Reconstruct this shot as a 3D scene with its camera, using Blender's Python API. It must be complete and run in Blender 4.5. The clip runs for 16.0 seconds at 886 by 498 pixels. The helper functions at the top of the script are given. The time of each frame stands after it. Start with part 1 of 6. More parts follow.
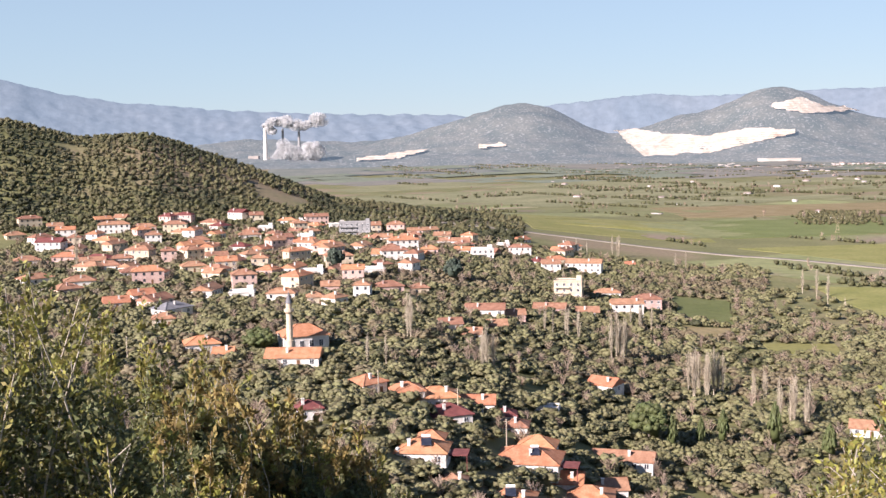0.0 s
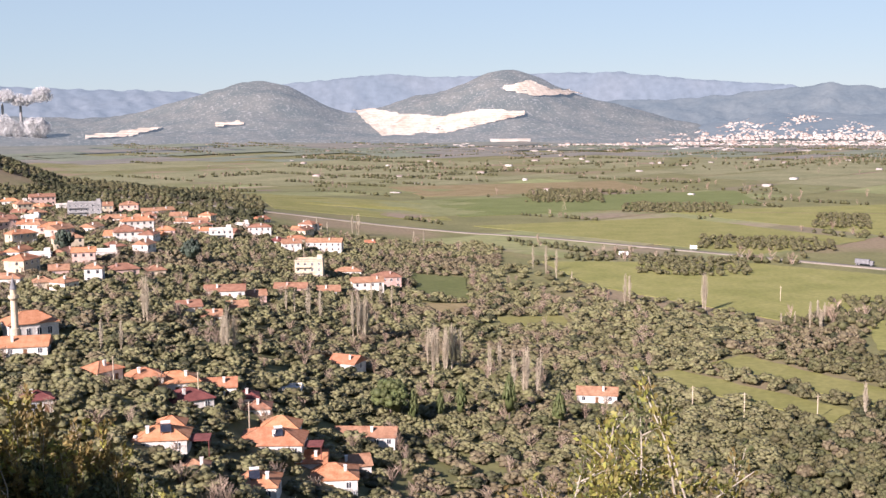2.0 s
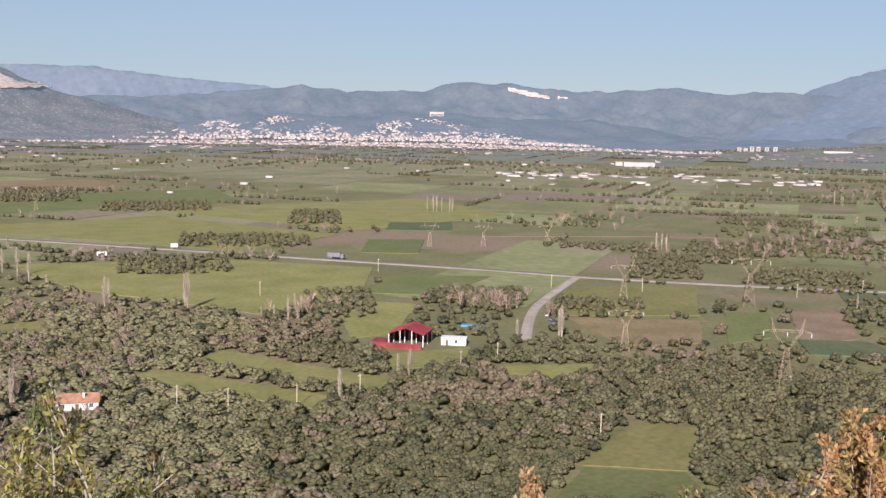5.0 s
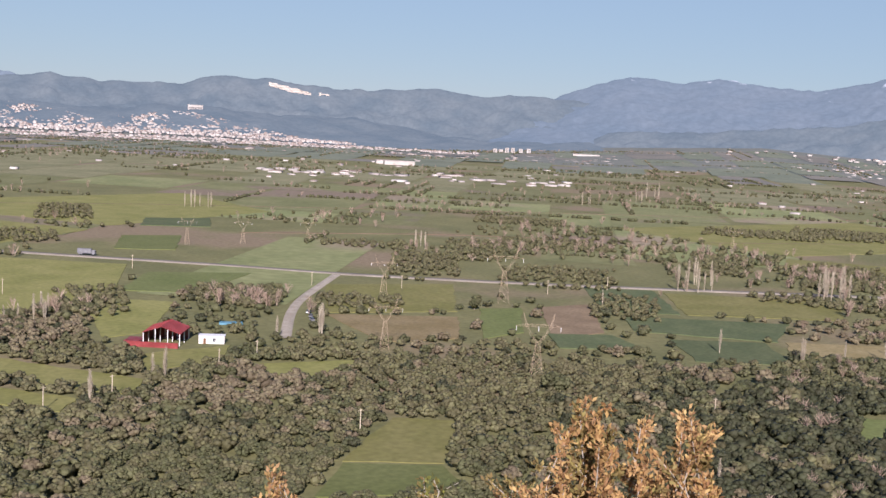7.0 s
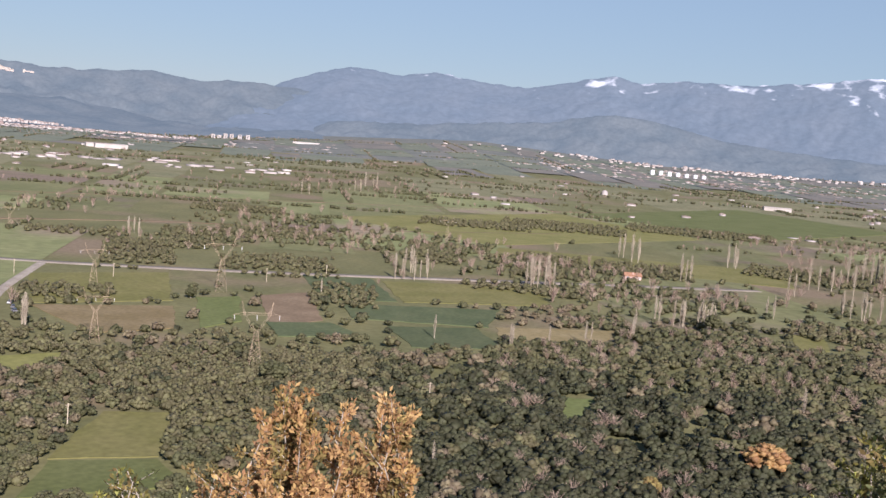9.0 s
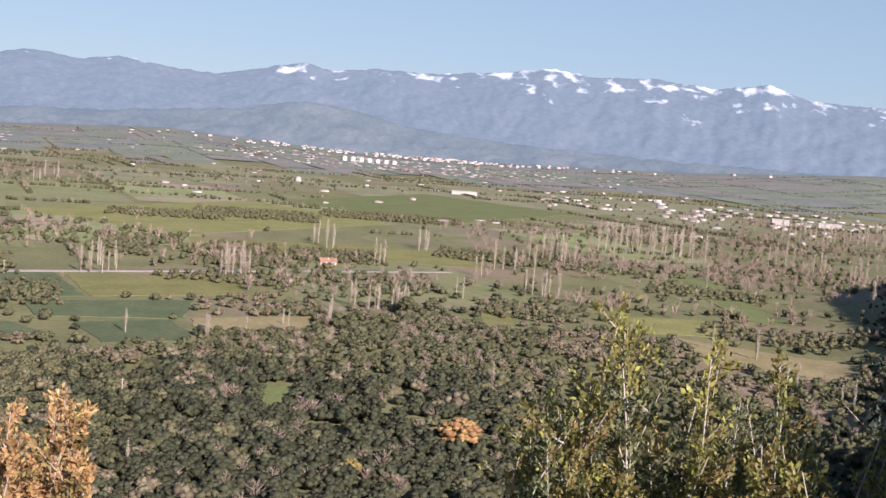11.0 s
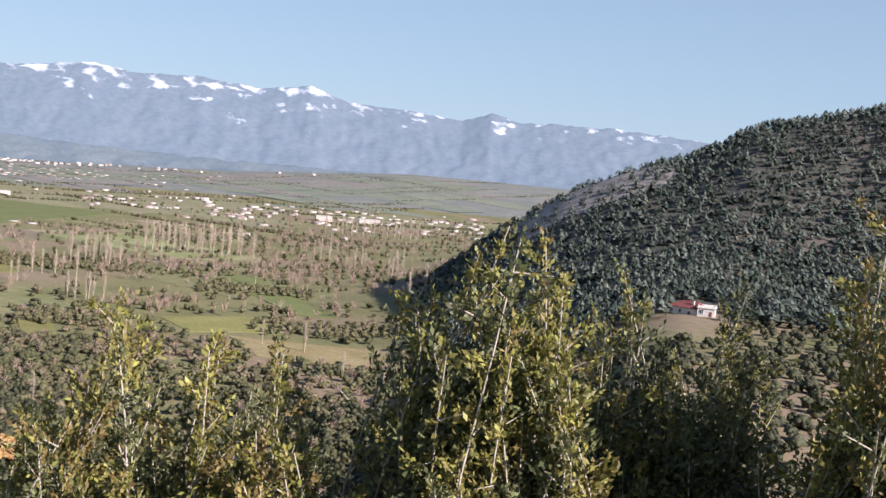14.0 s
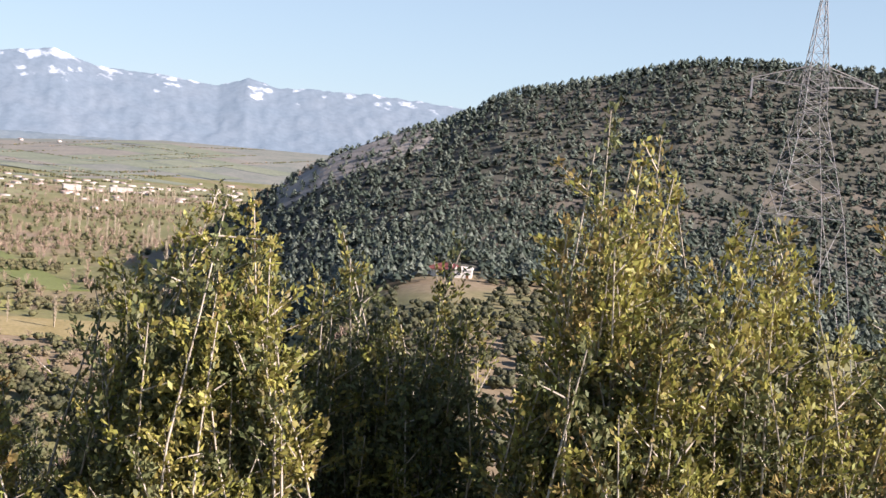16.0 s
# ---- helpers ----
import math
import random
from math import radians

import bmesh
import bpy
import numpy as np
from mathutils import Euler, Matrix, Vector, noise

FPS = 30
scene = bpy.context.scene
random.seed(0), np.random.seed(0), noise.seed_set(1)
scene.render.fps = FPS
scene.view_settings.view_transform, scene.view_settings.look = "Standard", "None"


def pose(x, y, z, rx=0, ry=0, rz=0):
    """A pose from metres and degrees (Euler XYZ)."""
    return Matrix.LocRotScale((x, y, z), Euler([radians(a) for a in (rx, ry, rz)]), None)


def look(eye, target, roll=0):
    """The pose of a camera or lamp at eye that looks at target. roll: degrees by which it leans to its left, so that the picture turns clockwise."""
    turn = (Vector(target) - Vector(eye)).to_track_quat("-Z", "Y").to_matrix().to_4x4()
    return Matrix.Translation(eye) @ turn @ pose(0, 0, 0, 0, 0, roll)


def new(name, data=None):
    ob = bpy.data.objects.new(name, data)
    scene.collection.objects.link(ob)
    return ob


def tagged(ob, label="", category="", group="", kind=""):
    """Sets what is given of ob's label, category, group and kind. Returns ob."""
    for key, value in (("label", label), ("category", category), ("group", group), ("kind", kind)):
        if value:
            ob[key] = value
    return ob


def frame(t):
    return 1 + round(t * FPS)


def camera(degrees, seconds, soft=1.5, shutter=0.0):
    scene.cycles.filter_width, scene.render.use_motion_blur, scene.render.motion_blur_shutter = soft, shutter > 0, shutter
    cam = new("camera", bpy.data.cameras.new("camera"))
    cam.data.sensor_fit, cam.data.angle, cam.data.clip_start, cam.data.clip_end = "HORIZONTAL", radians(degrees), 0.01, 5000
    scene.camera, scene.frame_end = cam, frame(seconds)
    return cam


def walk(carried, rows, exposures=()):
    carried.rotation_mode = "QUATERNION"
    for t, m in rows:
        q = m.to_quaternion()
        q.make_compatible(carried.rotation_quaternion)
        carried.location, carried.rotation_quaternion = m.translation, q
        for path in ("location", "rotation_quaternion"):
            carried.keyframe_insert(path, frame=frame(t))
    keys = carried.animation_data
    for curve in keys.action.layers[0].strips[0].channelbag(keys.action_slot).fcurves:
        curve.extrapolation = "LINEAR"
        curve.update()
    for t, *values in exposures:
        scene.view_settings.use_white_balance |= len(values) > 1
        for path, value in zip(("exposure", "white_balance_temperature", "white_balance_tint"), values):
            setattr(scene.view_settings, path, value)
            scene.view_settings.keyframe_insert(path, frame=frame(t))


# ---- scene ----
# One lens, one slow turn to the right from a hillside lookout.
cam = camera(43.0, 16.0)
ROWS = [
    (0, 0.00, 0.00, 92.00, 84.31, 1.13, 0.00),
    (0.5, -0.03, 0.01, 92.02, 83.85, 0.95, -4.04),
    (1, -0.04, 0.01, 92.03, 83.26, 0.89, -7.27),
    (1.5, -0.07, 0.02, 92.05, 83.37, 0.69, -10.12),
    (2, -0.16, 0.06, 92.07, 83.07, 0.43, -13.18),
    (2.5, -0.21, 0.07, 92.08, 82.96, 0.01, -19.26),
    (3, -0.24, 0.09, 92.10, 82.83, -0.42, -25.23),
    (3.5, -0.03, 0.01, 92.10, 82.70, -0.71, -28.29),
    (4, 0.05, -0.02, 92.10, 83.01, -1.00, -31.55),
    (4.5, 0.12, -0.04, 92.10, 83.12, -0.95, -35.02),
    (5, 0.20, -0.07, 92.10, 83.13, -1.14, -39.15),
    (7.5, 0.28, -0.20, 92.10, 83.60, -2.99, -54.55),
    (8, 0.29, -0.24, 92.10, 83.79, -3.14, -58.49),
    (8.5, 0.30, -0.27, 92.10, 83.73, -4.06, -62.00),
    (11, 0.30, -0.45, 92.10, 84.30, -4.75, -80.86),
    (11.5, 0.29, -0.48, 92.10, 84.71, -5.04, -85.64),
    (12, 0.29, -0.53, 92.10, 85.22, -5.10, -88.75),
    (12.5, 0.28, -0.57, 92.10, 85.37, -5.06, -91.41),
    (13, 0.28, -0.55, 92.10, 85.45, -5.02, -94.43),
    (13.5, 0.27, -0.63, 92.10, 85.75, -5.25, -98.61),
    (14, 0.25, -0.74, 92.10, 86.19, -5.21, -103.68),
    (14.5, 0.24, -0.81, 92.10, 86.45, -5.23, -107.20),
    (15, 0.22, -0.92, 92.10, 86.68, -5.39, -111.25),
    (15.5, 0.20, -0.99, 92.10, 86.69, -5.45, -113.95),
    (16, 0.20, -1.01, 92.10, 85.53, -4.87, -115.92),
]
walk(cam, [(t, pose(x, y, z, rx, ry, rz)) for t, x, y, z, rx, ry, rz in ROWS], [(0, 1.08, 6450, 26), (2.5, 0.95, 6550, 29), (5, 0.59, 6240, 27), (8.5, 0.55, 6120, 27), (11, 0.80, 6200, 28), (12.5, 0.90, 6180, 28), (14, 0.96, 6230, 26), (15.5, 1.16, 6480, 25), (16, 1.30, 6650, 25)])

# ---- sky and sun ----
SUN_BEARING, SUN_HEIGHT = 230.0, 28.0
world = bpy.data.worlds.new("clear_winter_sky")
scene.world = world
world.use_nodes = True
sky = world.node_tree.nodes.new("ShaderNodeTexSky")
sky.sky_type, sky.sun_disc = "NISHITA", False
sky.sun_elevation, sky.sun_rotation = radians(SUN_HEIGHT), radians(SUN_BEARING)
sky.air_density, sky.dust_density, sky.ozone_density = 0.9, 0.0, 3.0
back = world.node_tree.nodes["Background"]
back.inputs["Strength"].default_value = 0.058
# winter haze evens out the lower sky
ray = world.node_tree.nodes.new("ShaderNodeTexCoord")
height_of = world.node_tree.nodes.new("ShaderNodeSeparateXYZ")
haze_depth = world.node_tree.nodes.new("ShaderNodeMapRange")
haze_depth.interpolation_type = "SMOOTHSTEP"
for socket, value in (("From Min", 0.0), ("From Max", 0.55), ("To Min", 0.72), ("To Max", 0.0)):
    haze_depth.inputs[socket].default_value = value
hazy = world.node_tree.nodes.new("ShaderNodeMix")
hazy.data_type = "RGBA"
hazy.inputs[7].default_value = (3.95, 5.75, 6.5, 1)
world.node_tree.links.new(ray.outputs["Generated"], height_of.inputs[0])
world.node_tree.links.new(height_of.outputs["Z"], haze_depth.inputs["Value"])
world.node_tree.links.new(haze_depth.outputs["Result"], hazy.inputs["Factor"])
world.node_tree.links.new(sky.outputs[0], hazy.inputs[6])
world.node_tree.links.new(hazy.outputs[2], back.inputs["Color"])
sun = new("sun", bpy.data.lights.new("sun", "SUN"))
sun.data.energy, sun.data.angle, sun.data.color = 5.0, radians(0.53), (1.0, 0.95, 0.87)
sb, sh = radians(SUN_BEARING), radians(SUN_HEIGHT)
sun.matrix_world = look((0, 0, 0), (-math.sin(sb) * math.cos(sh), -math.cos(sb) * math.cos(sh), -math.sin(sh)))

# ---- the lie of the land (bearing in degrees from the first view, distance in metres from the lookout) ----
EYE_Z = 92.0


def smooth(a, b, v):
    k = np.clip((np.asarray(v, float) - a) / (b - a), 0, 1)
    return k * k * (3 - 2 * k)


def land(x, y):
    """Height of the ground, for arrays or numbers."""
    x, y = np.asarray(x, float), np.asarray(y, float)
    r = np.hypot(x, y) + 1e-6
    az = np.degrees(np.arctan2(x, y))
    # the lookout's own steep hillside, high ground behind it
    behind = smooth(125, 165, np.abs(az))
    slope = 90.35 - r * (0.30 + 0.22 * smooth(4, 30, r)) * (1 - 0.93 * behind)
    # the bench on which the village stands
    bench = 27.0 * smooth(15, -5, az) * smooth(1500, 950, r)
    # foot of the eastern spur
    bench = bench + 50.0 * smooth(100, 117, az) * smooth(1500, 800, r) * (1 - behind)
    z = np.logaddexp(slope / 7, bench / 7) * 7
    # olive hill behind the village, pine spur to the east
    west = np.interp(az, (-60, -30, -21, -18, -14.5, -10.5, -5.5, -1, 3), (90, 96, 88, 72, 74, 47, 10, 2, 0))
    z = z + west * np.exp(-((r - 1060) / 190.0) ** 2)
    east = np.interp(az, (98, 103, 107, 110, 112, 116, 119, 124, 128, 137, 165), (0, 6, 38, 52, 57, 66, 87, 102, 118, 127, 110))
    z = z + east * np.exp(-((r - 770) / 175.0) ** 2)
    # the plain rises gently to the mountains' foot
    foot = np.interp(az, (-40, -10, 6, 17, 28, 40, 52, 60, 67, 76, 84, 93, 102, 120), (24, 20, 14, 0, 0, 0, 0, 26, 48, 20, 20, 38, 80, 75))
    z = z + foot * smooth(2300, 3650, r)
    # low hills at the plain's edge: quarry hills, the town's rise
    for b, d, h, wb, wr in ((4.5, 3750, 148, 3.7, 330), (0.0, 3800, 62, 3.6, 330), (16.3, 3700, 200, 3.4, 330), (11.5, 3750, 90, 2.6, 300), (21.5, 3800, 90, 3.4, 330),
                            (30.0, 3650, 62, 4.0, 300), (38.0, 3700, 75, 5.0, 330), (46.0, 3900, 60, 5.0, 330), (-9, 3900, 60, 6.0, 300)):
        z = z + h * np.exp(-((az - b) / wb) ** 2 - ((r - d) / wr) ** 2)
    return z


def at(bearing, dist, up=0.0):
    """The place on the ground at a bearing and distance from the lookout."""
    a = radians(bearing)
    x, y = dist * math.sin(a), dist * math.cos(a)
    return Vector((x, y, float(land(x, y)) + up))

# ---- materials ----
def surface(name, dark, light, size, rough=0.9, fine=None, bump=0.0, vary=0.0, island=0.0, spec=0.3, metal=0.0, third=None, third_size=None, cover=0.5):
    """A surface whose colour wanders between two tones over `size` metres and, finer, over `fine` metres; a third tone in patches."""
    m = bpy.data.materials.new(name)
    m.use_nodes = True
    nt = m.node_tree
    nodes, links = nt.nodes, nt.links
    bsdf = nodes["Principled BSDF"]
    bsdf.inputs["Roughness"].default_value, bsdf.inputs["Metallic"].default_value = rough, metal
    bsdf.inputs["Specular IOR Level"].default_value = spec
    place = nodes.new("ShaderNodeNewGeometry").outputs["Position"]

    def cloud(scale, detail=4.0, low=0.35, high=0.65):
        n = nodes.new("ShaderNodeTexNoise")
        n.inputs["Scale"].default_value, n.inputs["Detail"].default_value = scale, detail
        links.new(place, n.inputs["Vector"])
        ramp = nodes.new("ShaderNodeMapRange")
        ramp.inputs["From Min"].default_value, ramp.inputs["From Max"].default_value = low, high
        links.new(n.outputs["Fac"], ramp.inputs["Value"])
        return ramp.outputs["Result"]

    def mix(fac, a, b, how="MIX"):
        n = nodes.new("ShaderNodeMix")
        n.data_type, n.blend_type = "RGBA", how
        for socket, value in ((n.inputs["Factor"], fac), (n.inputs[6], a), (n.inputs[7], b)):
            if isinstance(value, bpy.types.NodeSocket):
                links.new(value, socket)
            elif isinstance(value, (int, float)):
                socket.default_value = value
            else:
                socket.default_value = (*value, 1)
        return n.outputs[2]

    colour = mix(cloud(1.0 / size), dark, light)
    if third:
        colour = mix(cloud(1.0 / (third_size or size * 3), 5.0, cover - 0.04, cover + 0.06), colour, third)
    if fine:
        small = cloud(1.0 / fine, 3.0, 0.3, 0.7)
        colour = mix(small, mix(1.0, colour, (0.72, 0.72, 0.70), "MULTIPLY"), colour)
    if vary or island:
        source = nodes.new("ShaderNodeNewGeometry").outputs["Random Per Island"] if island else nodes.new("ShaderNodeObjectInfo").outputs["Random"]
        swing = nodes.new("ShaderNodeHueSaturation")
        for socket, low, high in (("Value", 1 - (vary or island), 1 + (vary or island)), ("Hue", 0.5 - 0.05 * (vary or island), 0.5 + 0.05 * (vary or island))):
            ramp = nodes.new("ShaderNodeMapRange")
            ramp.inputs["To Min"].default_value, ramp.inputs["To Max"].default_value = low, high
            links.new(source, ramp.inputs["Value"])
            links.new(ramp.outputs["Result"], swing.inputs[socket])
        links.new(colour, swing.inputs["Color"])
        colour = swing.outputs["Color"]
    links.new(colour, bsdf.inputs["Base Color"])
    if bump:
        b = nodes.new("ShaderNodeBump")
        b.inputs["Strength"].default_value, b.inputs["Distance"].default_value = 0.6, bump
        links.new(cloud(1.0 / (fine or size), 5.0, 0.2, 0.8), b.inputs["Height"])
        links.new(b.outputs["Normal"], bsdf.inputs["Normal"])
    return m


GROUND = surface("winter_grass_and_soil", (0.165, 0.168, 0.068), (0.225, 0.215, 0.092), 38, fine=3.0, bump=0.15, third=(0.27, 0.21, 0.13), third_size=150, cover=0.56)
MEADOW = surface("meadow_grass", (0.215, 0.215, 0.062), (0.275, 0.26, 0.09), 22, fine=2.5, bump=0.05, vary=0.12)
CROP = surface("young_green_crop", (0.145, 0.175, 0.052), (0.18, 0.205, 0.07), 30, fine=2.0, bump=0.04, vary=0.15)
DARKCROP = surface("dark_green_crop", (0.10, 0.13, 0.055), (0.13, 0.155, 0.068), 16, fine=2.0, bump=0.04, vary=0.1)
SOIL = surface("ploughed_brown_soil", (0.20, 0.14, 0.085), (0.275, 0.20, 0.125), 18, fine=1.5, bump=0.06, vary=0.15)
STUBBLE = surface("tan_stubble", (0.26, 0.205, 0.09), (0.33, 0.265, 0.135), 20, fine=2.0, bump=0.05, vary=0.12)
ASPHALT = surface("worn_asphalt", (0.27, 0.235, 0.19), (0.35, 0.31, 0.25), 14, rough=0.85, fine=0.8)
DIRT = surface("pale_dirt", (0.40, 0.345, 0.27), (0.52, 0.46, 0.37), 6, fine=0.7, bump=0.03)
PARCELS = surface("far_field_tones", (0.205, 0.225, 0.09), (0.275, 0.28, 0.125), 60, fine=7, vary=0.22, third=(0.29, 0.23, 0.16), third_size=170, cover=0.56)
ROCK = surface("limestone_scree", (0.30, 0.27, 0.235), (0.42, 0.38, 0.33), 14, fine=3, bump=0.4)
QUARRY = surface("cut_pale_stone", (0.52, 0.45, 0.37), (0.66, 0.59, 0.51), 45, fine=14, bump=1.0, third=(0.45, 0.35, 0.28), third_size=90, cover=0.63)


def distance_tone(name, low, high, snow_from=None, snow=0.0, size=110.0, haze_glow=0.1, rocks=0.0):
    """Far land as seen through kilometres of air: haze painted in as pale, bluish colour and emission, with snow on the
    tops.
    """
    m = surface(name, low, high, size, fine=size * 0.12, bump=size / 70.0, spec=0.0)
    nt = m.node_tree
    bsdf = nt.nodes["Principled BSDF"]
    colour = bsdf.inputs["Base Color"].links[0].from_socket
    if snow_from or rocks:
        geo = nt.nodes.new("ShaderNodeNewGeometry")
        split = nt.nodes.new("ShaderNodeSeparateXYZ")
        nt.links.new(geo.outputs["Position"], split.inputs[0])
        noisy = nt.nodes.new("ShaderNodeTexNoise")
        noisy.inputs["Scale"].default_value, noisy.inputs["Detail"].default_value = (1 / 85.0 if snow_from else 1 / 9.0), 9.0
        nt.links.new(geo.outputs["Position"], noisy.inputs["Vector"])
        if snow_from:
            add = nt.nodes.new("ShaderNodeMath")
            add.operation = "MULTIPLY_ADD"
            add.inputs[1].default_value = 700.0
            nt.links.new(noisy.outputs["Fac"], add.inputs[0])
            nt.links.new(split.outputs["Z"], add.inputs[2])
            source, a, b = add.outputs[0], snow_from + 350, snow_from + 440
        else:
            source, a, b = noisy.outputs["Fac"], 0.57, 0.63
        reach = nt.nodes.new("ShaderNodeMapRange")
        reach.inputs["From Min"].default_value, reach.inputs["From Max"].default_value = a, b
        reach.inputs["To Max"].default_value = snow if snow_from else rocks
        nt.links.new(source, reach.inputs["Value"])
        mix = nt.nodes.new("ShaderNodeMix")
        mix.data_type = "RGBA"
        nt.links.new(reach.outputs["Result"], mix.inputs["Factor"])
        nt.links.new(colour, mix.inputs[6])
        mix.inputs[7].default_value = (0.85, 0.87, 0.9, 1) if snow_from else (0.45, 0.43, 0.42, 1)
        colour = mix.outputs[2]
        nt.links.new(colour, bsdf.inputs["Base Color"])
    # Bluish emission stands in for air haze; the land gives off no light.
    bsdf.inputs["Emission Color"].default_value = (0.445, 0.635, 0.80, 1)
    bsdf.inputs["Emission Strength"].default_value = haze_glow
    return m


FAR_HILL = distance_tone("hazy_rocky_hill", (0.092, 0.10, 0.085), (0.145, 0.14, 0.115), size=70, haze_glow=0.12, rocks=0.3)
FAR_FOOT = distance_tone("hazy_foothill", (0.062, 0.074, 0.076), (0.10, 0.108, 0.102), size=120, haze_glow=0.18)
FAR_MOUNT = distance_tone("hazy_snowy_mountain", (0.076, 0.092, 0.108), (0.096, 0.108, 0.12), snow_from=357, snow=0.62, size=190, haze_glow=0.215)
FAR_PLAIN = distance_tone("hazy_far_plain", (0.145, 0.15, 0.11), (0.20, 0.187, 0.143), size=70, haze_glow=0.078)
FAR_RIDGE = distance_tone("hazy_blue_ridge", (0.098, 0.115, 0.132), (0.118, 0.13, 0.142), size=220, haze_glow=0.2)
FAR_PARCELS = [distance_tone("hazy_green_field", (0.155, 0.17, 0.10), (0.20, 0.205, 0.125), size=70, haze_glow=0.07),
               distance_tone("hazy_fallow_field", (0.18, 0.16, 0.12), (0.23, 0.20, 0.15), size=70, haze_glow=0.07)]
MID_PARCELS = distance_tone("slightly_hazy_field", (0.215, 0.215, 0.11), (0.285, 0.265, 0.145), size=60, haze_glow=0.028)

# ---- builders ----
def mesh_of(name, verts, faces, material, smooth_faces=False):
    me = bpy.data.meshes.new(name)
    verts = np.asarray(verts, np.float32)
    faces = np.asarray(faces, np.int32)
    n, k = faces.shape
    me.vertices.add(len(verts))
    me.vertices.foreach_set("co", verts.ravel())
    me.loops.add(n * k)
    me.loops.foreach_set("vertex_index", faces.ravel())
    me.polygons.add(n)
    me.polygons.foreach_set("loop_start", np.arange(0, n * k, k, dtype=np.int32))
    if smooth_faces:
        me.polygons.foreach_set("use_smooth", np.ones(n, bool))
    me.update(calc_edges=True)
    me.materials.append(material)
    return me


def sheet(name, bearings, dists, height, material, wrap=False):
    """A sheet over a fan of bearings and distances, height(x, y) giving its z."""
    A, D = np.meshgrid(np.radians(bearings), dists, indexing="ij")
    x, y = D * np.sin(A), D * np.cos(A)
    z = height(x, y)
    verts = np.stack([x, y, z], -1).reshape(-1, 3)
    na, nd = A.shape
    i = np.arange(na if wrap else na - 1)[:, None]
    j = np.arange(nd - 1)[None, :]
    i2 = (i + 1) % na
    faces = np.stack([i * nd + j, i * nd + j + 1, i2 * nd + j + 1, i2 * nd + j], -1).reshape(-1, 4)
    return mesh_of(name, verts, faces, material, True)


def wave(x, y, size, octaves=4, seed=0.0):
    """Smooth noise over the plan, made of turned sine waves."""
    out, rng = np.zeros_like(np.asarray(x, float)), np.random.RandomState(int(abs(seed) * 10) + 7)
    for o in range(octaves):
        for _ in range(4):
            a, ph, k = rng.uniform(0, 6.283), rng.uniform(0, 6.283), 6.283 / size * 2 ** o * rng.uniform(0.7, 1.4)
            out = out + np.sin(k * (x * math.cos(a) + y * math.sin(a)) + ph) * 0.5 ** o / 4
    return out


def part(name, bm, material, parent=None, label=""):
    me = bpy.data.meshes.new(name)
    bm.to_mesh(me)
    bm.free()
    me.materials.append(material)
    ob = new(name, me)
    if parent:
        ob.parent = parent
    if label:
        tagged(ob, label)
    return ob


# ---- ground ----
bearings = np.concatenate([np.arange(-40, 145, 0.42), np.arange(145, 320, 2.5)])
rings = np.concatenate([np.concatenate([(0.001,), np.linspace(0.3, 30, 30)]), np.geomspace(33, 4750, 165)])
near_bumps = lambda x, y: land(x, y) + 0.25 * wave(x, y, 9, 3) * (np.hypot(x, y) < 240) + 0.3 * wave(x, y, 120, 3, 2) * (np.hypot(x, y) > 2300)
ground = new("ground", sheet("ground", bearings, rings, near_bumps, GROUND, True))
tagged(ground, "winter grass, scrub and bare soil of a hillside and plain", "ground", kind="structure")

# rocky hills at the plain's far edge, laid over the ground there
def skin(name, b0, b1, d0, d1, material, label, lift=5.0, rough=9.0):
    def height(x, y):
        az, r = np.degrees(np.arctan2(x, y)), np.hypot(x, y)
        edge = smooth(b0, b0 + 1.5, az) * smooth(b1, b1 - 1.5, az) * smooth(d0, d0 + 130, r)
        return land(x, y) - 5 + edge * (lift + 7 + rough * (0.6 + wave(x, y, 190, 4, b0)) * smooth(d0, d0 + 300, r))
    ob = new(name, sheet(name, np.arange(b0, b1, 0.24), np.linspace(d0, d1, 40), height, material))
    return tagged(ob, label, "hill", kind="structure")


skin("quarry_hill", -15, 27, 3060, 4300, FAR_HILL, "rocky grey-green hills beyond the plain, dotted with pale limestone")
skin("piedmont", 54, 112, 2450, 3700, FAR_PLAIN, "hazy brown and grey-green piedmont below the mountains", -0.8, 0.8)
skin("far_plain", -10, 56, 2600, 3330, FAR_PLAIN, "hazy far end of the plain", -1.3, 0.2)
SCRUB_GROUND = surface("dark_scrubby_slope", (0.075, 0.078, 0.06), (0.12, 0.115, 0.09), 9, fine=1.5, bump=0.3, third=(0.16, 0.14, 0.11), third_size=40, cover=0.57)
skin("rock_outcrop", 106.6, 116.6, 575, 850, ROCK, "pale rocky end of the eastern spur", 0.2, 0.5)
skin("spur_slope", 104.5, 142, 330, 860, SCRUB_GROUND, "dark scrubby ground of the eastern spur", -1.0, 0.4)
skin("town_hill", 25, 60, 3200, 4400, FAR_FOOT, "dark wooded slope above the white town")


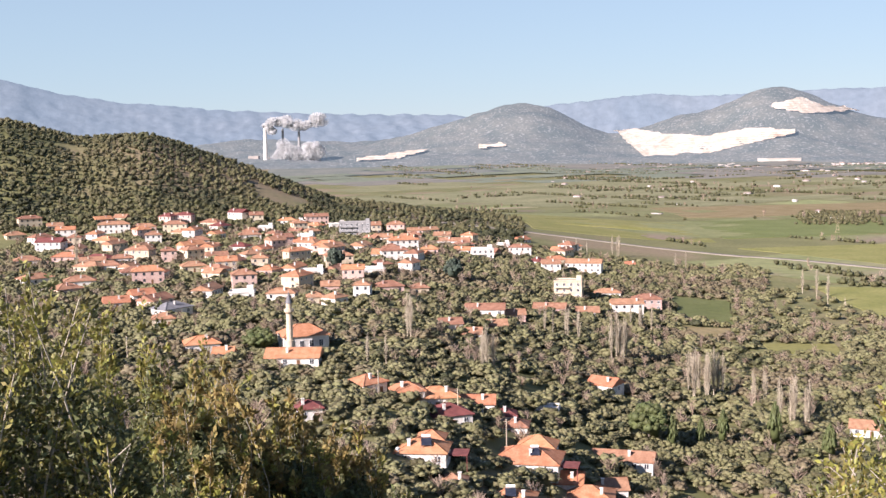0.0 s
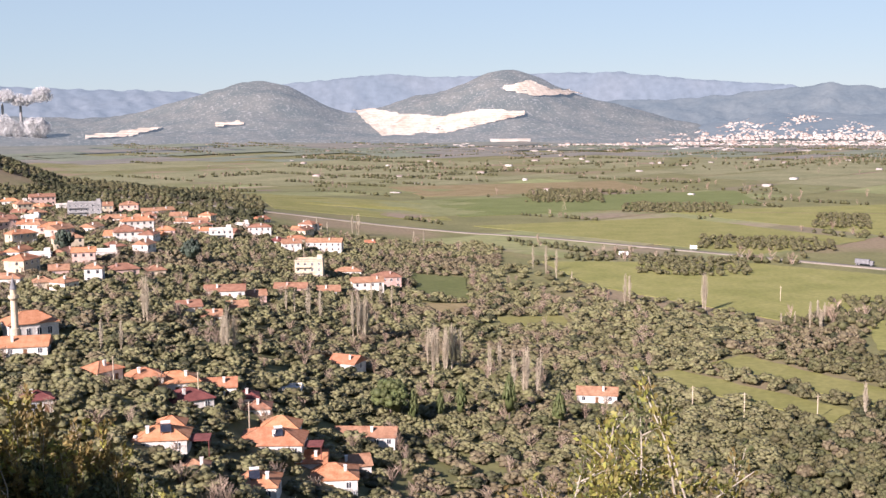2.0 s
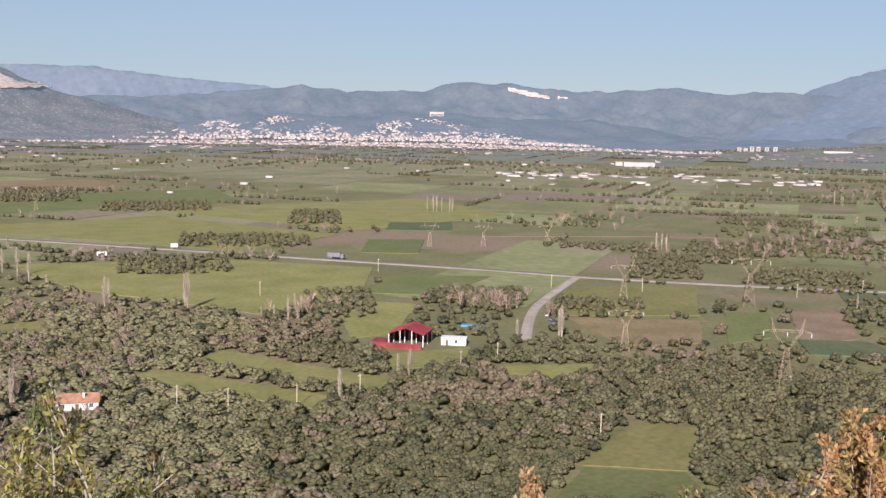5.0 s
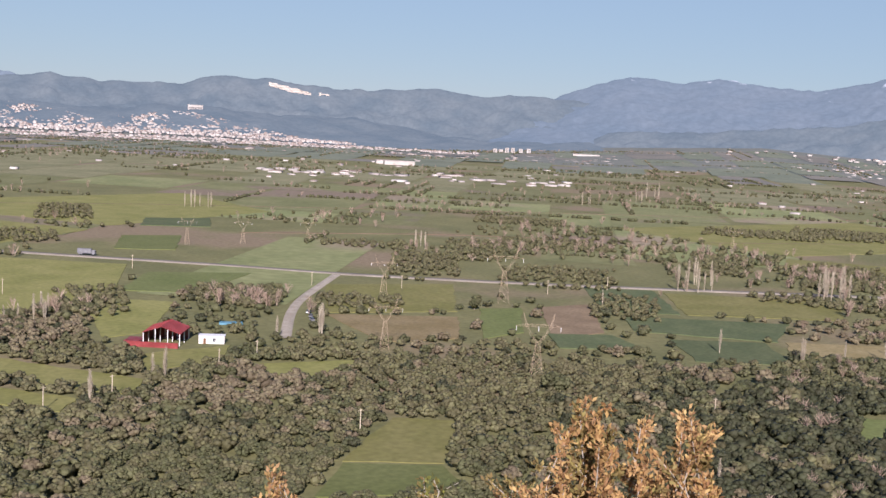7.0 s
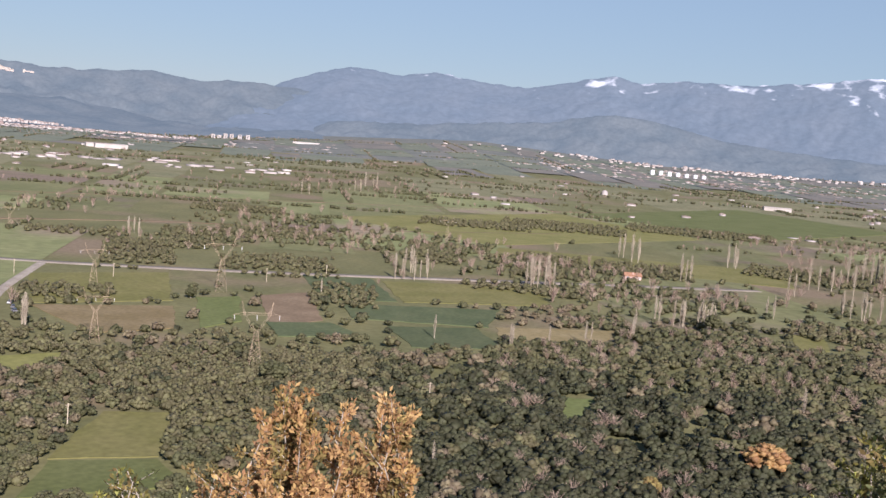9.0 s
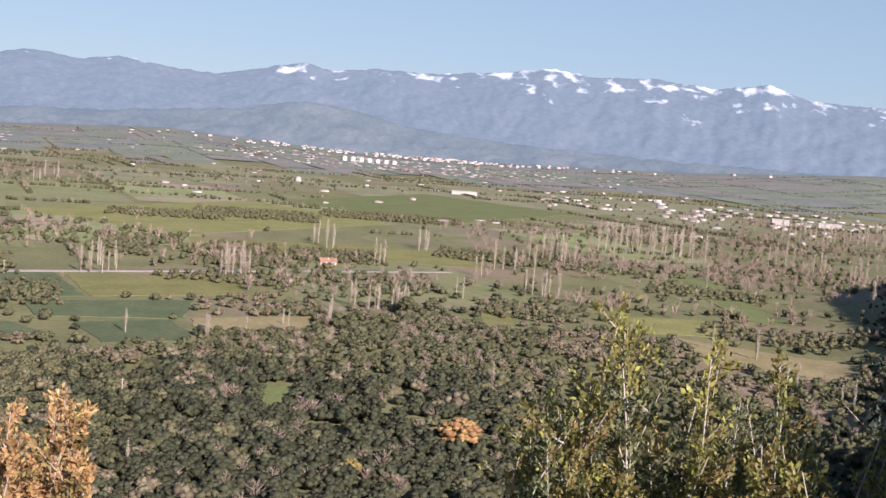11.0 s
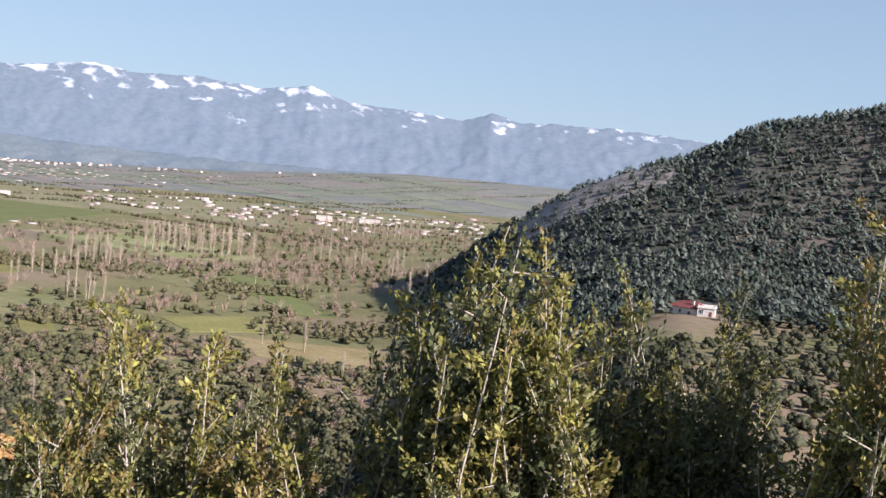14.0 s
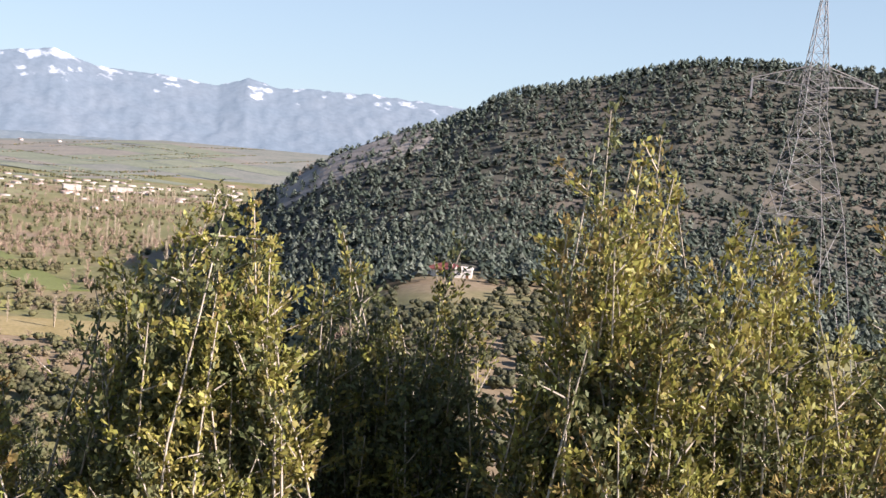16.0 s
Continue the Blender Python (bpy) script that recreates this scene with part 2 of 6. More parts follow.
def range_of(name, peaks, b0, b1, d_foot, d_top, material, label, foot_el=-1.2, rough=9.0, step=0.14):
    """A mountain range whose crest passes through peaks of (bearing, elevation angle seen from the lookout)."""
    pb, pe = zip(*peaks)

    def height(x, y):
        az, r = np.degrees(np.arctan2(x, y)), np.hypot(x, y)
        crest = EYE_Z + d_top * np.tan(np.radians(np.interp(az, pb, pe)))
        base = EYE_Z + d_foot * math.tan(radians(foot_el)) - 25
        k = np.clip((r - d_foot) / (d_top - d_foot), 0, 1.0)
        up = k ** 1.25
        spur = (np.abs(wave(x, y, 300, 5, b0)) * 1.5 + np.abs(wave(x + 500, y, 110, 3, b1)) - 0.8) * rough
        gully = np.abs(wave(az * 70 + 0.3 * r, r * 0.5 + 25 * wave(x, y, 400, 2, 1), 210, 4, b0 + 3))  # spurs and gullies that run down from the crest
        spur = spur + (0.45 - gully * 2.2) * rough * 0.42
        taper = (smooth(b0, b0 + 4, az) if b0 > -40 else 1.0) * (smooth(b1, b1 - 4, az) if b1 < 140 else 1.0)
        crest = base - 30 + (crest - base + 30) * taper
        return base + (crest - base) * up + spur * np.sin(np.pi * np.clip(k, 0, 1)) + 6 * wave(x, y, 110, 3, b1) * k
    ob = new(name, sheet(name, np.arange(b0, b1, step), np.linspace(d_foot, d_top + 60, 34), height, material))
    tagged(ob, label, "mountain", kind="structure")
    return height


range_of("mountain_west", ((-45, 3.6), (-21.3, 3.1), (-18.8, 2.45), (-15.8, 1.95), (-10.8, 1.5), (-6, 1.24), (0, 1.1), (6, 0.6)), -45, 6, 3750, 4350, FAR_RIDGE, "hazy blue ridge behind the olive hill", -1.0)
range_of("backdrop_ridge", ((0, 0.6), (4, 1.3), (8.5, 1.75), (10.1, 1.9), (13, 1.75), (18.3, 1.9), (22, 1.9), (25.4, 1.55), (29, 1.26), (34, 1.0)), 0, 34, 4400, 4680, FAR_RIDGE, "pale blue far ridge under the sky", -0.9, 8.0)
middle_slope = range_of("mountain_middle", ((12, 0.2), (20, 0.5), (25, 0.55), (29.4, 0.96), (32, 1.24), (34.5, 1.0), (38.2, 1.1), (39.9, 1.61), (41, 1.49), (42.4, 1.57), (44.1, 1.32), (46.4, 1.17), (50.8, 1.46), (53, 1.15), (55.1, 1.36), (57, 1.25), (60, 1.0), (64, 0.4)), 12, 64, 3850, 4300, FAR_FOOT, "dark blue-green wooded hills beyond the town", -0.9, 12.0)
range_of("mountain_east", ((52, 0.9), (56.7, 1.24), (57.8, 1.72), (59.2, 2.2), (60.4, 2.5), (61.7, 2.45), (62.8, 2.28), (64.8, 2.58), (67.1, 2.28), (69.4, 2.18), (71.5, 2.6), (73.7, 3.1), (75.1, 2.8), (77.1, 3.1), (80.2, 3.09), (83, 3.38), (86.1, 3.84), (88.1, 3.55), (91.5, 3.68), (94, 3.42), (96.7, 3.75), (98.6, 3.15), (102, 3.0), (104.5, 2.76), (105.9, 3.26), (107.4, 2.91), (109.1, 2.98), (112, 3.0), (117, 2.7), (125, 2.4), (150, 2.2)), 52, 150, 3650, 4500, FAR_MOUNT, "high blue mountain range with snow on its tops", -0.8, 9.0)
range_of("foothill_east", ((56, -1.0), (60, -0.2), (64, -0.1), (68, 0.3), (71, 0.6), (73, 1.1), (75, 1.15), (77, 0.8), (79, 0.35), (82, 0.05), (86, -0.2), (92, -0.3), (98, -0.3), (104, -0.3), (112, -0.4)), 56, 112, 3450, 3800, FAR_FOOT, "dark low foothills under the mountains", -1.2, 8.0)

# ---- roads and fields ----
def ribbon(name, pts, width, material, lift=0.12, step=12.0):
    """A strip of road along a line of places, draped on the ground."""
    line = []
    for (x0, y0), (x1, y1) in zip(pts, pts[1:]):
        n = max(1, int(math.hypot(x1 - x0, y1 - y0) / step))
        line += [(x0 + (x1 - x0) * k / n, y0 + (y1 - y0) * k / n) for k in range(n)]
    line.append(pts[-1])
    line = np.array(line, float)
    for _ in range(3):
        line[1:-1] = (line[:-2] + 2 * line[1:-1] + line[2:]) / 4
    along = np.gradient(line, axis=0)
    along /= np.linalg.norm(along, axis=1)[:, None]
    side = np.stack([along[:, 1], -along[:, 0]], 1)
    verts = []
    for k in (-0.5, -0.42, 0.42, 0.5):
        p = line + side * width * k
        verts.append(np.stack([p[:, 0], p[:, 1], land(p[:, 0], p[:, 1]) + (lift if abs(k) < 0.45 else -0.25)], 1))
    n = len(line)
    verts = np.concatenate(verts)
    faces = [(r * n + i, r * n + i + 1, (r + 1) * n + i + 1, (r + 1) * n + i) for r in range(3) for i in range(n - 1)]
    return new(name, mesh_of(name, verts, [f[::-1] for f in faces], material))


HIGHWAY = [(-60, 900), (46, 896), (120, 884), (190, 852), (252, 790), (324, 680), (372, 604), (437, 504), (465, 450), (517, 380), (580, 308), (680, 200), (760, 110)]
SIDE_ROAD = [(464, 446), (421, 418), (381, 392), (351, 366), (314, 329)]
tagged(ribbon("road_1", HIGHWAY, 8.0, ASPHALT, 0.5), "two-lane grey asphalt highway across the plain", "road", kind="structure")
tagged(ribbon("road_2", SIDE_ROAD, 5.2, DIRT, 0.4), "pale dirt lane leading to the highway", "road", kind="structure")
tagged(ribbon("road_3", [(-100, 560), (-70, 600), (-95, 650), (-60, 700)], 6.0, DIRT, 0.3), "pale village lane between the houses", "road", kind="structure")
tagged(ribbon("road_4", [(560, 640), (700, 560), (830, 430), (1000, 330)], 3.5, SOIL, 0.3), "brown farm track between fields", "road", kind="structure")
tagged(ribbon("road_5", [(330, 1000), (640, 860), (900, 700), (1300, 420), (1800, 200)], 4.0, SOIL, 0.3), "brown farm track across the plain", "road", kind="structure")

FIELDS = []


def field(material, label, *corners, lift=0.25):
    """One field: a thin crop or soil sheet with an uneven edge."""
    FIELDS.append(np.array(corners, float))
    pts = []
    for (x0, y0), (x1, y1) in zip(corners, corners[1:] + corners[:1]):
        n = max(2, int(math.hypot(x1 - x0, y1 - y0) / 7))
        for k in range(n):
            pts.append((x0 + (x1 - x0) * k / n + random.uniform(-0.8, 0.8), y0 + (y1 - y0) * k / n + random.uniform(-0.8, 0.8)))
    bm = bmesh.new()
    top = [bm.verts.new((x, y, float(land(x, y)) + lift)) for x, y in pts]
    low = [bm.verts.new((x, y, float(land(x, y)) - 0.3)) for x, y in pts]
    cover = bm.faces.new(top)
    for i in range(len(top)):
        j = (i + 1) % len(top)
        bm.faces.new((top[j], top[i], low[i], low[j]))
    tris = set(bmesh.ops.triangulate(bm, faces=[cover])["faces"])
    inner = [e for e in bm.edges if len(e.link_faces) == 2 and all(f in tris for f in e.link_faces)]
    made = bmesh.ops.subdivide_edges(bm, edges=inner, cuts=5)
    for v in made["geom_inner"]:
        if isinstance(v, bmesh.types.BMVert):
            v.co.z = float(land(v.co.x, v.co.y)) + lift
    bmesh.ops.recalc_face_normals(bm, faces=bm.faces)
    ob = part("field", bm, material)
    return tagged(ob, label, "field", kind="structure")


g, d, c, s, o = "smooth green winter meadow on the plain", "dark green vegetable plot on the plain", "bright green young crop on the plain", "tan stubble field on the plain", "ploughed brown orchard soil"
field(MEADOW, g, (215, 657), (332, 617), (388, 540), (328, 466), (257, 435), (211, 559))
field(CROP, c, (380, 508), (425, 475), (356, 438), (330, 466), lift=0.4)
field(MEADOW, g, (282, 418), (318, 442), (331, 423), (280, 372), (258, 373))
field(MEADOW, g, (186, 371), (204, 380), (229, 307), (213, 292), (202, 318))
field(MEADOW, g, (158, 360), (170, 365), (199, 299), (186, 290), (161, 337))
field(MEADOW, g, (256, 220), (268, 204), (233, 180), (214, 200))
field(CROP, c, (212, 199), (230, 179), (219, 160), (187, 184), lift=0.4)
field(MEADOW, g, (432, 423), (494, 384), (424, 327), (370, 362))
field(STUBBLE, s, (368, 358), (413, 317), (372, 284), (340, 300), lift=0.35)
field(CROP, c, (440, 325), (459, 313), (406, 275), (380, 278), lift=0.4)
field(SOIL, o, (471, 309), (501, 298), (436, 252), (406, 260))
field(DARKCROP, d, (412, 266), (434, 247), (416, 220), (391, 246), lift=0.45)
field(DARKCROP, d, (548, 331), (576, 303), (513, 253), (489, 283))
field(MEADOW, g, (572, 293), (635, 218), (570, 190), (515, 251))
field(DARKCROP, d, (483, 270), (534, 205), (483, 190), (451, 245), lift=0.35)
field(DARKCROP, d, (447, 225), (476, 193), (439, 165), (414, 195))
field(STUBBLE, s, (486, 188), (525, 140), (479, 135), (457, 172))
field(CROP, c, (471, 662), (508, 642), (453, 579), (424, 603), lift=0.4)
field(DARKCROP, d, (561, 756), (608, 732), (564, 678), (522, 711), lift=0.55)
field(CROP, c, (854, -40), (880, -72), (660, -105), (672, -80), lift=0.4)
field(MEADOW, g, (593, 67), (604, 53), (559, 45), (546, 58))
field(MEADOW, g, (634, -2), (652, -56), (599, -67), (584, -17))
field(STUBBLE, s, (579, -37), (549, -113), (491, -109), (522, -47))
field(CROP, c, (124, 613), (153, 603), (136, 524), (114, 548), lift=0.4)
field(STUBBLE, s, (110, 520), (133, 520), (128, 494), (106, 496))
field(MEADOW, g, (137, 480), (167, 477), (161, 452), (134, 461))
field(MEADOW, g, (252, 340), (288, 332), (266, 312), (238, 318))
field(CROP, c, (373, 118), (380, 107), (354, 98), (344, 107), lift=0.4)
field(MEADOW, g, (274, 301), (308, 282), (278, 271), (265, 285))
field(MEADOW, g, (230, 880), (420, 900), (470, 700), (360, 650), (275, 800))
field(MEADOW, g, (430, 960), (760, 960), (700, 760), (500, 720))
field(CROP, c, (250, 1150), (620, 1180), (560, 1010), (240, 960), lift=0.4)
field(MEADOW, g, (900, 520), (1250, 420), (1120, 220), (830, 330))
field(CROP, c, (1300, 400), (1750, 300), (1560, 60), (1180, 180), lift=0.4)
field(MEADOW, g, (760, 300), (820, 320), (900, 120), (800, 90))

field(MEADOW, g, (60, 1180), (235, 1120), (225, 930), (75, 935))
field(STUBBLE, s, (250, 1380), (560, 1400), (540, 1230), (260, 1200))

# the rest of the plain, cut into long parcels along the highway
def parcels():
    rng = np.random.RandomState(4)
    ux, uy = math.cos(radians(-57)), math.sin(radians(-57))
    n = 0
    u = -2600.0
    while u < 2600:
        wide = rng.uniform(60, 150)
        v = -300.0
        while v < 3200:
            deep = rng.uniform(90, 330)
            if rng.rand() < 0.72:
                box = [(u + 3, v + 3), (u + wide - 3, v + 3), (u + wide - 3, v + deep - 3), (u + 3, v + deep - 3)]
                box = [(a * ux - b * uy + rng.uniform(-7, 7), a * uy + b * ux + rng.uniform(-7, 7)) for a, b in box]
                cx, cy = sum(p[0] for p in box) / 4, sum(p[1] for p in box) / 4
                r, az = math.hypot(cx, cy), math.degrees(math.atan2(cx, cy))
                near = min(math.hypot(cx - f[:, 0].mean(), cy - f[:, 1].mean()) for f in FIELDS)
                if 640 < r < (3050 if az < 56 else 3420) and -8 < az < (95 if r < 1900 else 106) and not (az < 12 and r < 1150) and near > 60:
                    n += 1
                    verts = []
                    for i in range(5):
                        for j in range(5):
                            s, t = i / 4, j / 4
                            x, y = [(1 - s) * (1 - t) * box[0][k] + s * (1 - t) * box[1][k] + s * t * box[2][k] + (1 - s) * t * box[3][k] for k in (0, 1)]
                            verts.append((x, y, float(land(x, y)) + 0.1 + 0.02 * (n % 5) + 2.4 * float(smooth(2350, 2550, math.hypot(x, y)))))
                    faces = [(i * 5 + j, i * 5 + j + 5, i * 5 + j + 6, i * 5 + j + 1) for i in range(4) for j in range(4)]
                    # Beyond 1500 m the field tones have haze painted in.
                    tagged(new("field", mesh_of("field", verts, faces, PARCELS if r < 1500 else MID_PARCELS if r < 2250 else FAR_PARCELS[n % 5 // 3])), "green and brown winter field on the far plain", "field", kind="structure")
            v += deep
        u += wide


parcels()

# ---- plants ----
def leaf_mat(name, dark, light, size=1.5, island=0.3, rough=0.6, spec=0.25, through_light=0.0):
    m = surface(name, dark, light, size, rough=rough, island=island, spec=spec, fine=size * (0.07 if size > 4 else 0.12), bump=0.32 if size > 4 else 0.0)
    if through_light:
        nodes, links = m.node_tree.nodes, m.node_tree.links
        bsdf, thin = nodes["Principled BSDF"], nodes.new("ShaderNodeBsdfTranslucent")
        links.new(bsdf.inputs["Base Color"].links[0].from_socket, thin.inputs["Color"])
        blend = nodes.new("ShaderNodeMixShader")
        blend.inputs["Fac"].default_value = through_light
        links.new(bsdf.outputs[0], blend.inputs[1])
        links.new(thin.outputs[0], blend.inputs[2])
        links.new(blend.outputs[0], nodes["Material Output"].inputs["Surface"])
    return m


OLIVE_A = leaf_mat("grey_green_olive_leaf", (0.105, 0.099, 0.045), (0.15, 0.138, 0.07), 6, 0.28)
OLIVE_B = leaf_mat("deep_green_olive_leaf", (0.077, 0.08, 0.035), (0.12, 0.117, 0.055), 6, 0.28)
OLIVE_C = leaf_mat("brownish_scrub_leaf", (0.15, 0.122, 0.07), (0.205, 0.168, 0.104), 6, 0.28)
# A little blue haze is painted into both pines; the second is sunlit.
PINE = leaf_mat("dark_pine_needle", (0.05, 0.07, 0.052), (0.085, 0.11, 0.08), 8)
PINE_LIT = leaf_mat("sunlit_blue_green_needle", (0.10, 0.125, 0.098), (0.155, 0.18, 0.14), 8)
MAQUIS = leaf_mat("dark_maquis_leaf", (0.043, 0.047, 0.022), (0.076, 0.078, 0.039), 6)
CYPRESS = leaf_mat("cypress_green", (0.085, 0.105, 0.04), (0.125, 0.145, 0.055), 2)
# Lighter olive copy: the village side's haze is put into the leaf colour.
OLIVE_PALE = leaf_mat("haze_paled_olive_leaf", (0.158, 0.152, 0.07), (0.225, 0.21, 0.108), 6, 0.25)
TWIG = surface("pale_bare_twig", (0.35, 0.295, 0.215), (0.46, 0.40, 0.30), 5, island=0.2)
BROWN_TWIG = surface("brown_bare_twig", (0.25, 0.18, 0.13), (0.34, 0.26, 0.20), 5, island=0.25)
BARK = surface("grey_bark", (0.16, 0.13, 0.10), (0.26, 0.22, 0.17), 0.4, fine=0.05, bump=0.01)
# Sunlit and shaded tones of one shrub leaf, light put into the colour.
LEAF_LIT = leaf_mat("sunlit_yellow_green_leaf", (0.225, 0.22, 0.056), (0.385, 0.335, 0.095), 0.5, 0.45, 0.5, 0.35, 0.36)
LEAF_DARK = leaf_mat("glossy_dark_shaded_leaf", (0.10, 0.115, 0.043), (0.19, 0.195, 0.085), 0.5, 0.45, 0.55, 0.3, 0.22)
LEAF_GOLD = leaf_mat("withered_orange_leaf", (0.42, 0.245, 0.095), (0.57, 0.36, 0.165), 0.5, 0.3, 0.6, 0.2, 0.25)
LEAF_RUST = leaf_mat("olive_brown_leaf", (0.255, 0.195, 0.07), (0.38, 0.285, 0.11), 0.5, 0.3, 0.6, 0.2, 0.3)


ICO = [(-1, 1.618, 0), (1, 1.618, 0), (-1, -1.618, 0), (1, -1.618, 0), (0, -1, 1.618), (0, 1, 1.618), (0, -1, -1.618), (0, 1, -1.618), (1.618, 0, -1), (1.618, 0, 1), (-1.618, 0, -1), (-1.618, 0, 1)]
ICO_FACES = [(a, b, c) for a in range(12) for b in range(a + 1, 12) for c in range(b + 1, 12) if all(abs(math.dist(ICO[i], ICO[j]) - 2) < 0.1 for i, j in ((a, b), (b, c), (a, c)))]
OCTA = [(1, 0, 0), (-1, 0, 0), (0, 1, 0), (0, -1, 0), (0, 0, 1), (0, 0, -1)]
OCTA_FACES = [(a, b, c) for a in (0, 1) for b in (2, 3) for c in (4, 5)]


def outward(points, faces):
    """The faces, wound so that all look outwards."""
    p = np.array(points, float)
    return [(a, b, c) if np.dot(np.cross(p[b] - p[a], p[c] - p[a]), p[a]) > 0 else (a, c, b) for a, b, c in faces]


ICO_FACES, OCTA_FACES = outward(ICO, ICO_FACES), outward(OCTA, OCTA_FACES)


def crown_template(seed, sprays, lobes=9, size=0.40, leaf=0.12, flat=0.85, fine=True, heart=0.66):
    """A crown of unit radius: ragged clumps of foliage heaped round a heart, with sprays of leaves standing out."""
    rng = np.random.RandomState(seed)
    shape = np.array(ICO if fine else OCTA, float)
    shape /= np.linalg.norm(shape, axis=1)[:, None]
    faces = np.array(ICO_FACES if fine else OCTA_FACES)
    V, F, clumps = [], [], [(np.zeros(3), heart)]
    for k in range(lobes):
        d = rng.normal(size=3)
        d[2] = abs(d[2]) * 1.1 - 0.35 * rng.rand()
        d /= np.linalg.norm(d)
        r = size * rng.uniform(0.7, 1.2)
        clumps.append((d * (0.98 - r) * rng.uniform(0.8, 1.1), r))
    n = 0
    for c, r in clumps:
        r *= 1.0 if fine else 1.15
        turn = np.linalg.qr(rng.normal(size=(3, 3)))[0]
        turn *= np.linalg.det(turn)
        V += list(c + shape @ turn * r * rng.uniform(0.66, 1.26, (len(shape), 1)))
        F += list(faces + n)
        n += len(shape)
    for _ in range(sprays):
        c, r = clumps[rng.randint(len(clumps))]
        d = rng.normal(size=3)
        d[2] = abs(d[2]) * 0.9 - 0.2
        d /= np.linalg.norm(d)
        q = c + d * r * 0.92
        b = np.cross(d, rng.normal(size=3))
        b /= np.linalg.norm(b) + 1e-6
        s = leaf * rng.uniform(0.6, 1.3)
        V += [q - b * s * 0.7, q + b * s * 0.7, q + (d + rng.normal(size=3) * 0.45) * s * 1.1]
        F.append((n, n + 1, n + 2))
        n += 3
    V = np.array(V)
    V[:, 2] *= flat
    return V, np.array(F)


def scatter(name, spots, templates, material, label, category, seed=0):
    """Joins many trees, at spots of (x, y, z, radius, height), into one object of stuff."""
    rng = np.random.RandomState(seed)
    VV, FF, n = [], [], 0
    for x, y, z, r, h in spots:
        V, F = templates[rng.randint(len(templates))]
        a = rng.uniform(0, 6.283)
        c, s = math.cos(a), math.sin(a)
        W = np.empty_like(V)
        W[:, 0], W[:, 1], W[:, 2] = (V[:, 0] * c - V[:, 1] * s) * r + x, (V[:, 0] * s + V[:, 1] * c) * r + y, V[:, 2] * h + z
        VV.append(W)
        FF.append(F + n)
        n += len(V)
    if not VV:
        return None
    ob = new(name, mesh_of(name, np.concatenate(VV), np.concatenate(FF), material))
    return tagged(ob, label, category, kind="stuff")


def twig_template(seed, count, rise=0.75, thick=0.012, base=0.15):
    """A bare crown of unit height and radius: thin upswept blades."""
    rng = np.random.RandomState(seed)
    V, F = [], []
    for _ in range(count):
        t = rng.uniform(0, 6.283)
        h0 = base + (1 - base) * rng.rand() ** 1.2 * 0.8
        out = rng.uniform(0.25, 1.0) * (1 - 0.6 * max(0, h0 - 0.3))
        p = np.array([0.08 * math.cos(t), 0.08 * math.sin(t), h0])
        q = np.array([out * math.cos(t), out * math.sin(t), min(1.0, h0 + rise * (1 - h0) * rng.uniform(0.5, 1.0) + 0.05)])
        side = np.array([-math.sin(t), math.cos(t), 0]) * thick * rng.uniform(0.8, 1.6)
        if rng.rand() < 0.5:
            side = np.array([math.cos(t), math.sin(t), -0.3]) * thick * rng.uniform(0.8, 1.6)
        n = len(V)
        V += [p - side, p + side, q + side * 0.5, q - side * 0.5]
        F.append((n, n + 1, n + 2, n + 3))
    return np.array(V), np.array(F)


def trunk_mesh(name, height, r0, r1, material, sides=6):
    bm = bmesh.new()
    bmesh.ops.create_cone(bm, cap_ends=True, segments=sides, radius1=r0, radius2=r1, depth=height, matrix=Matrix.Translation((0, 0, height / 2)))
    me = bpy.data.meshes.new(name)
    bm.to_mesh(me)
    bm.free()
    me.materials.append(material)
    return me


def inside(x, y, poly, grow=2.0):
    cx, cy = poly.mean(0)
    p = (poly - (cx, cy)) * (1 + grow / max(8.0, np.hypot(*(poly - (cx, cy)).T).mean())) + (cx, cy)
    hit = False
    for (x0, y0), (x1, y1) in zip(p, np.roll(p, -1, 0)):
        if (y0 > y) != (y1 > y) and x < (x1 - x0) * (y - y0) / (y1 - y0) + x0:
            hit = not hit
    return hit


ROADS = np.concatenate([np.array([(a[0] + (b[0] - a[0]) * k / 12, a[1] + (b[1] - a[1]) * k / 12) for k in range(12)]) for line in (HIGHWAY, SIDE_ROAD) for a, b in zip(line, line[1:])])
KEEP_CLEAR = []  # (x, y, radius) of houses and yards


def free(x, y, margin=3.0):
    if np.min((ROADS[:, 0] - x) ** 2 + (ROADS[:, 1] - y) ** 2) < 64:
        return False
    if any((x - a) ** 2 + (y - b) ** 2 < (r + margin) ** 2 for a, b, r in KEEP_CLEAR):
        return False
    return not any(abs(x - f[:, 0].mean()) < 260 and inside(x, y, f) for f in FIELDS)

# ---- the village ----
WHITE = surface("whitewashed_plaster", (0.70, 0.66, 0.60), (0.84, 0.80, 0.74), 2.5, fine=0.5, vary=0.08)
CREAM = surface("cream_plaster", (0.60, 0.50, 0.36), (0.72, 0.62, 0.47), 2.5, fine=0.5, vary=0.1)
PINK = surface("pink_plaster", (0.62, 0.42, 0.36), (0.72, 0.53, 0.46), 2.5, fine=0.5, vary=0.1)
GREY_WALL = surface("raw_grey_concrete", (0.28, 0.28, 0.28), (0.42, 0.41, 0.40), 2.0, fine=0.4)
TILE = surface("orange_clay_tile", (0.45, 0.19, 0.097), (0.58, 0.28, 0.16), 1.6, fine=0.35, bump=0.05, vary=0.12)
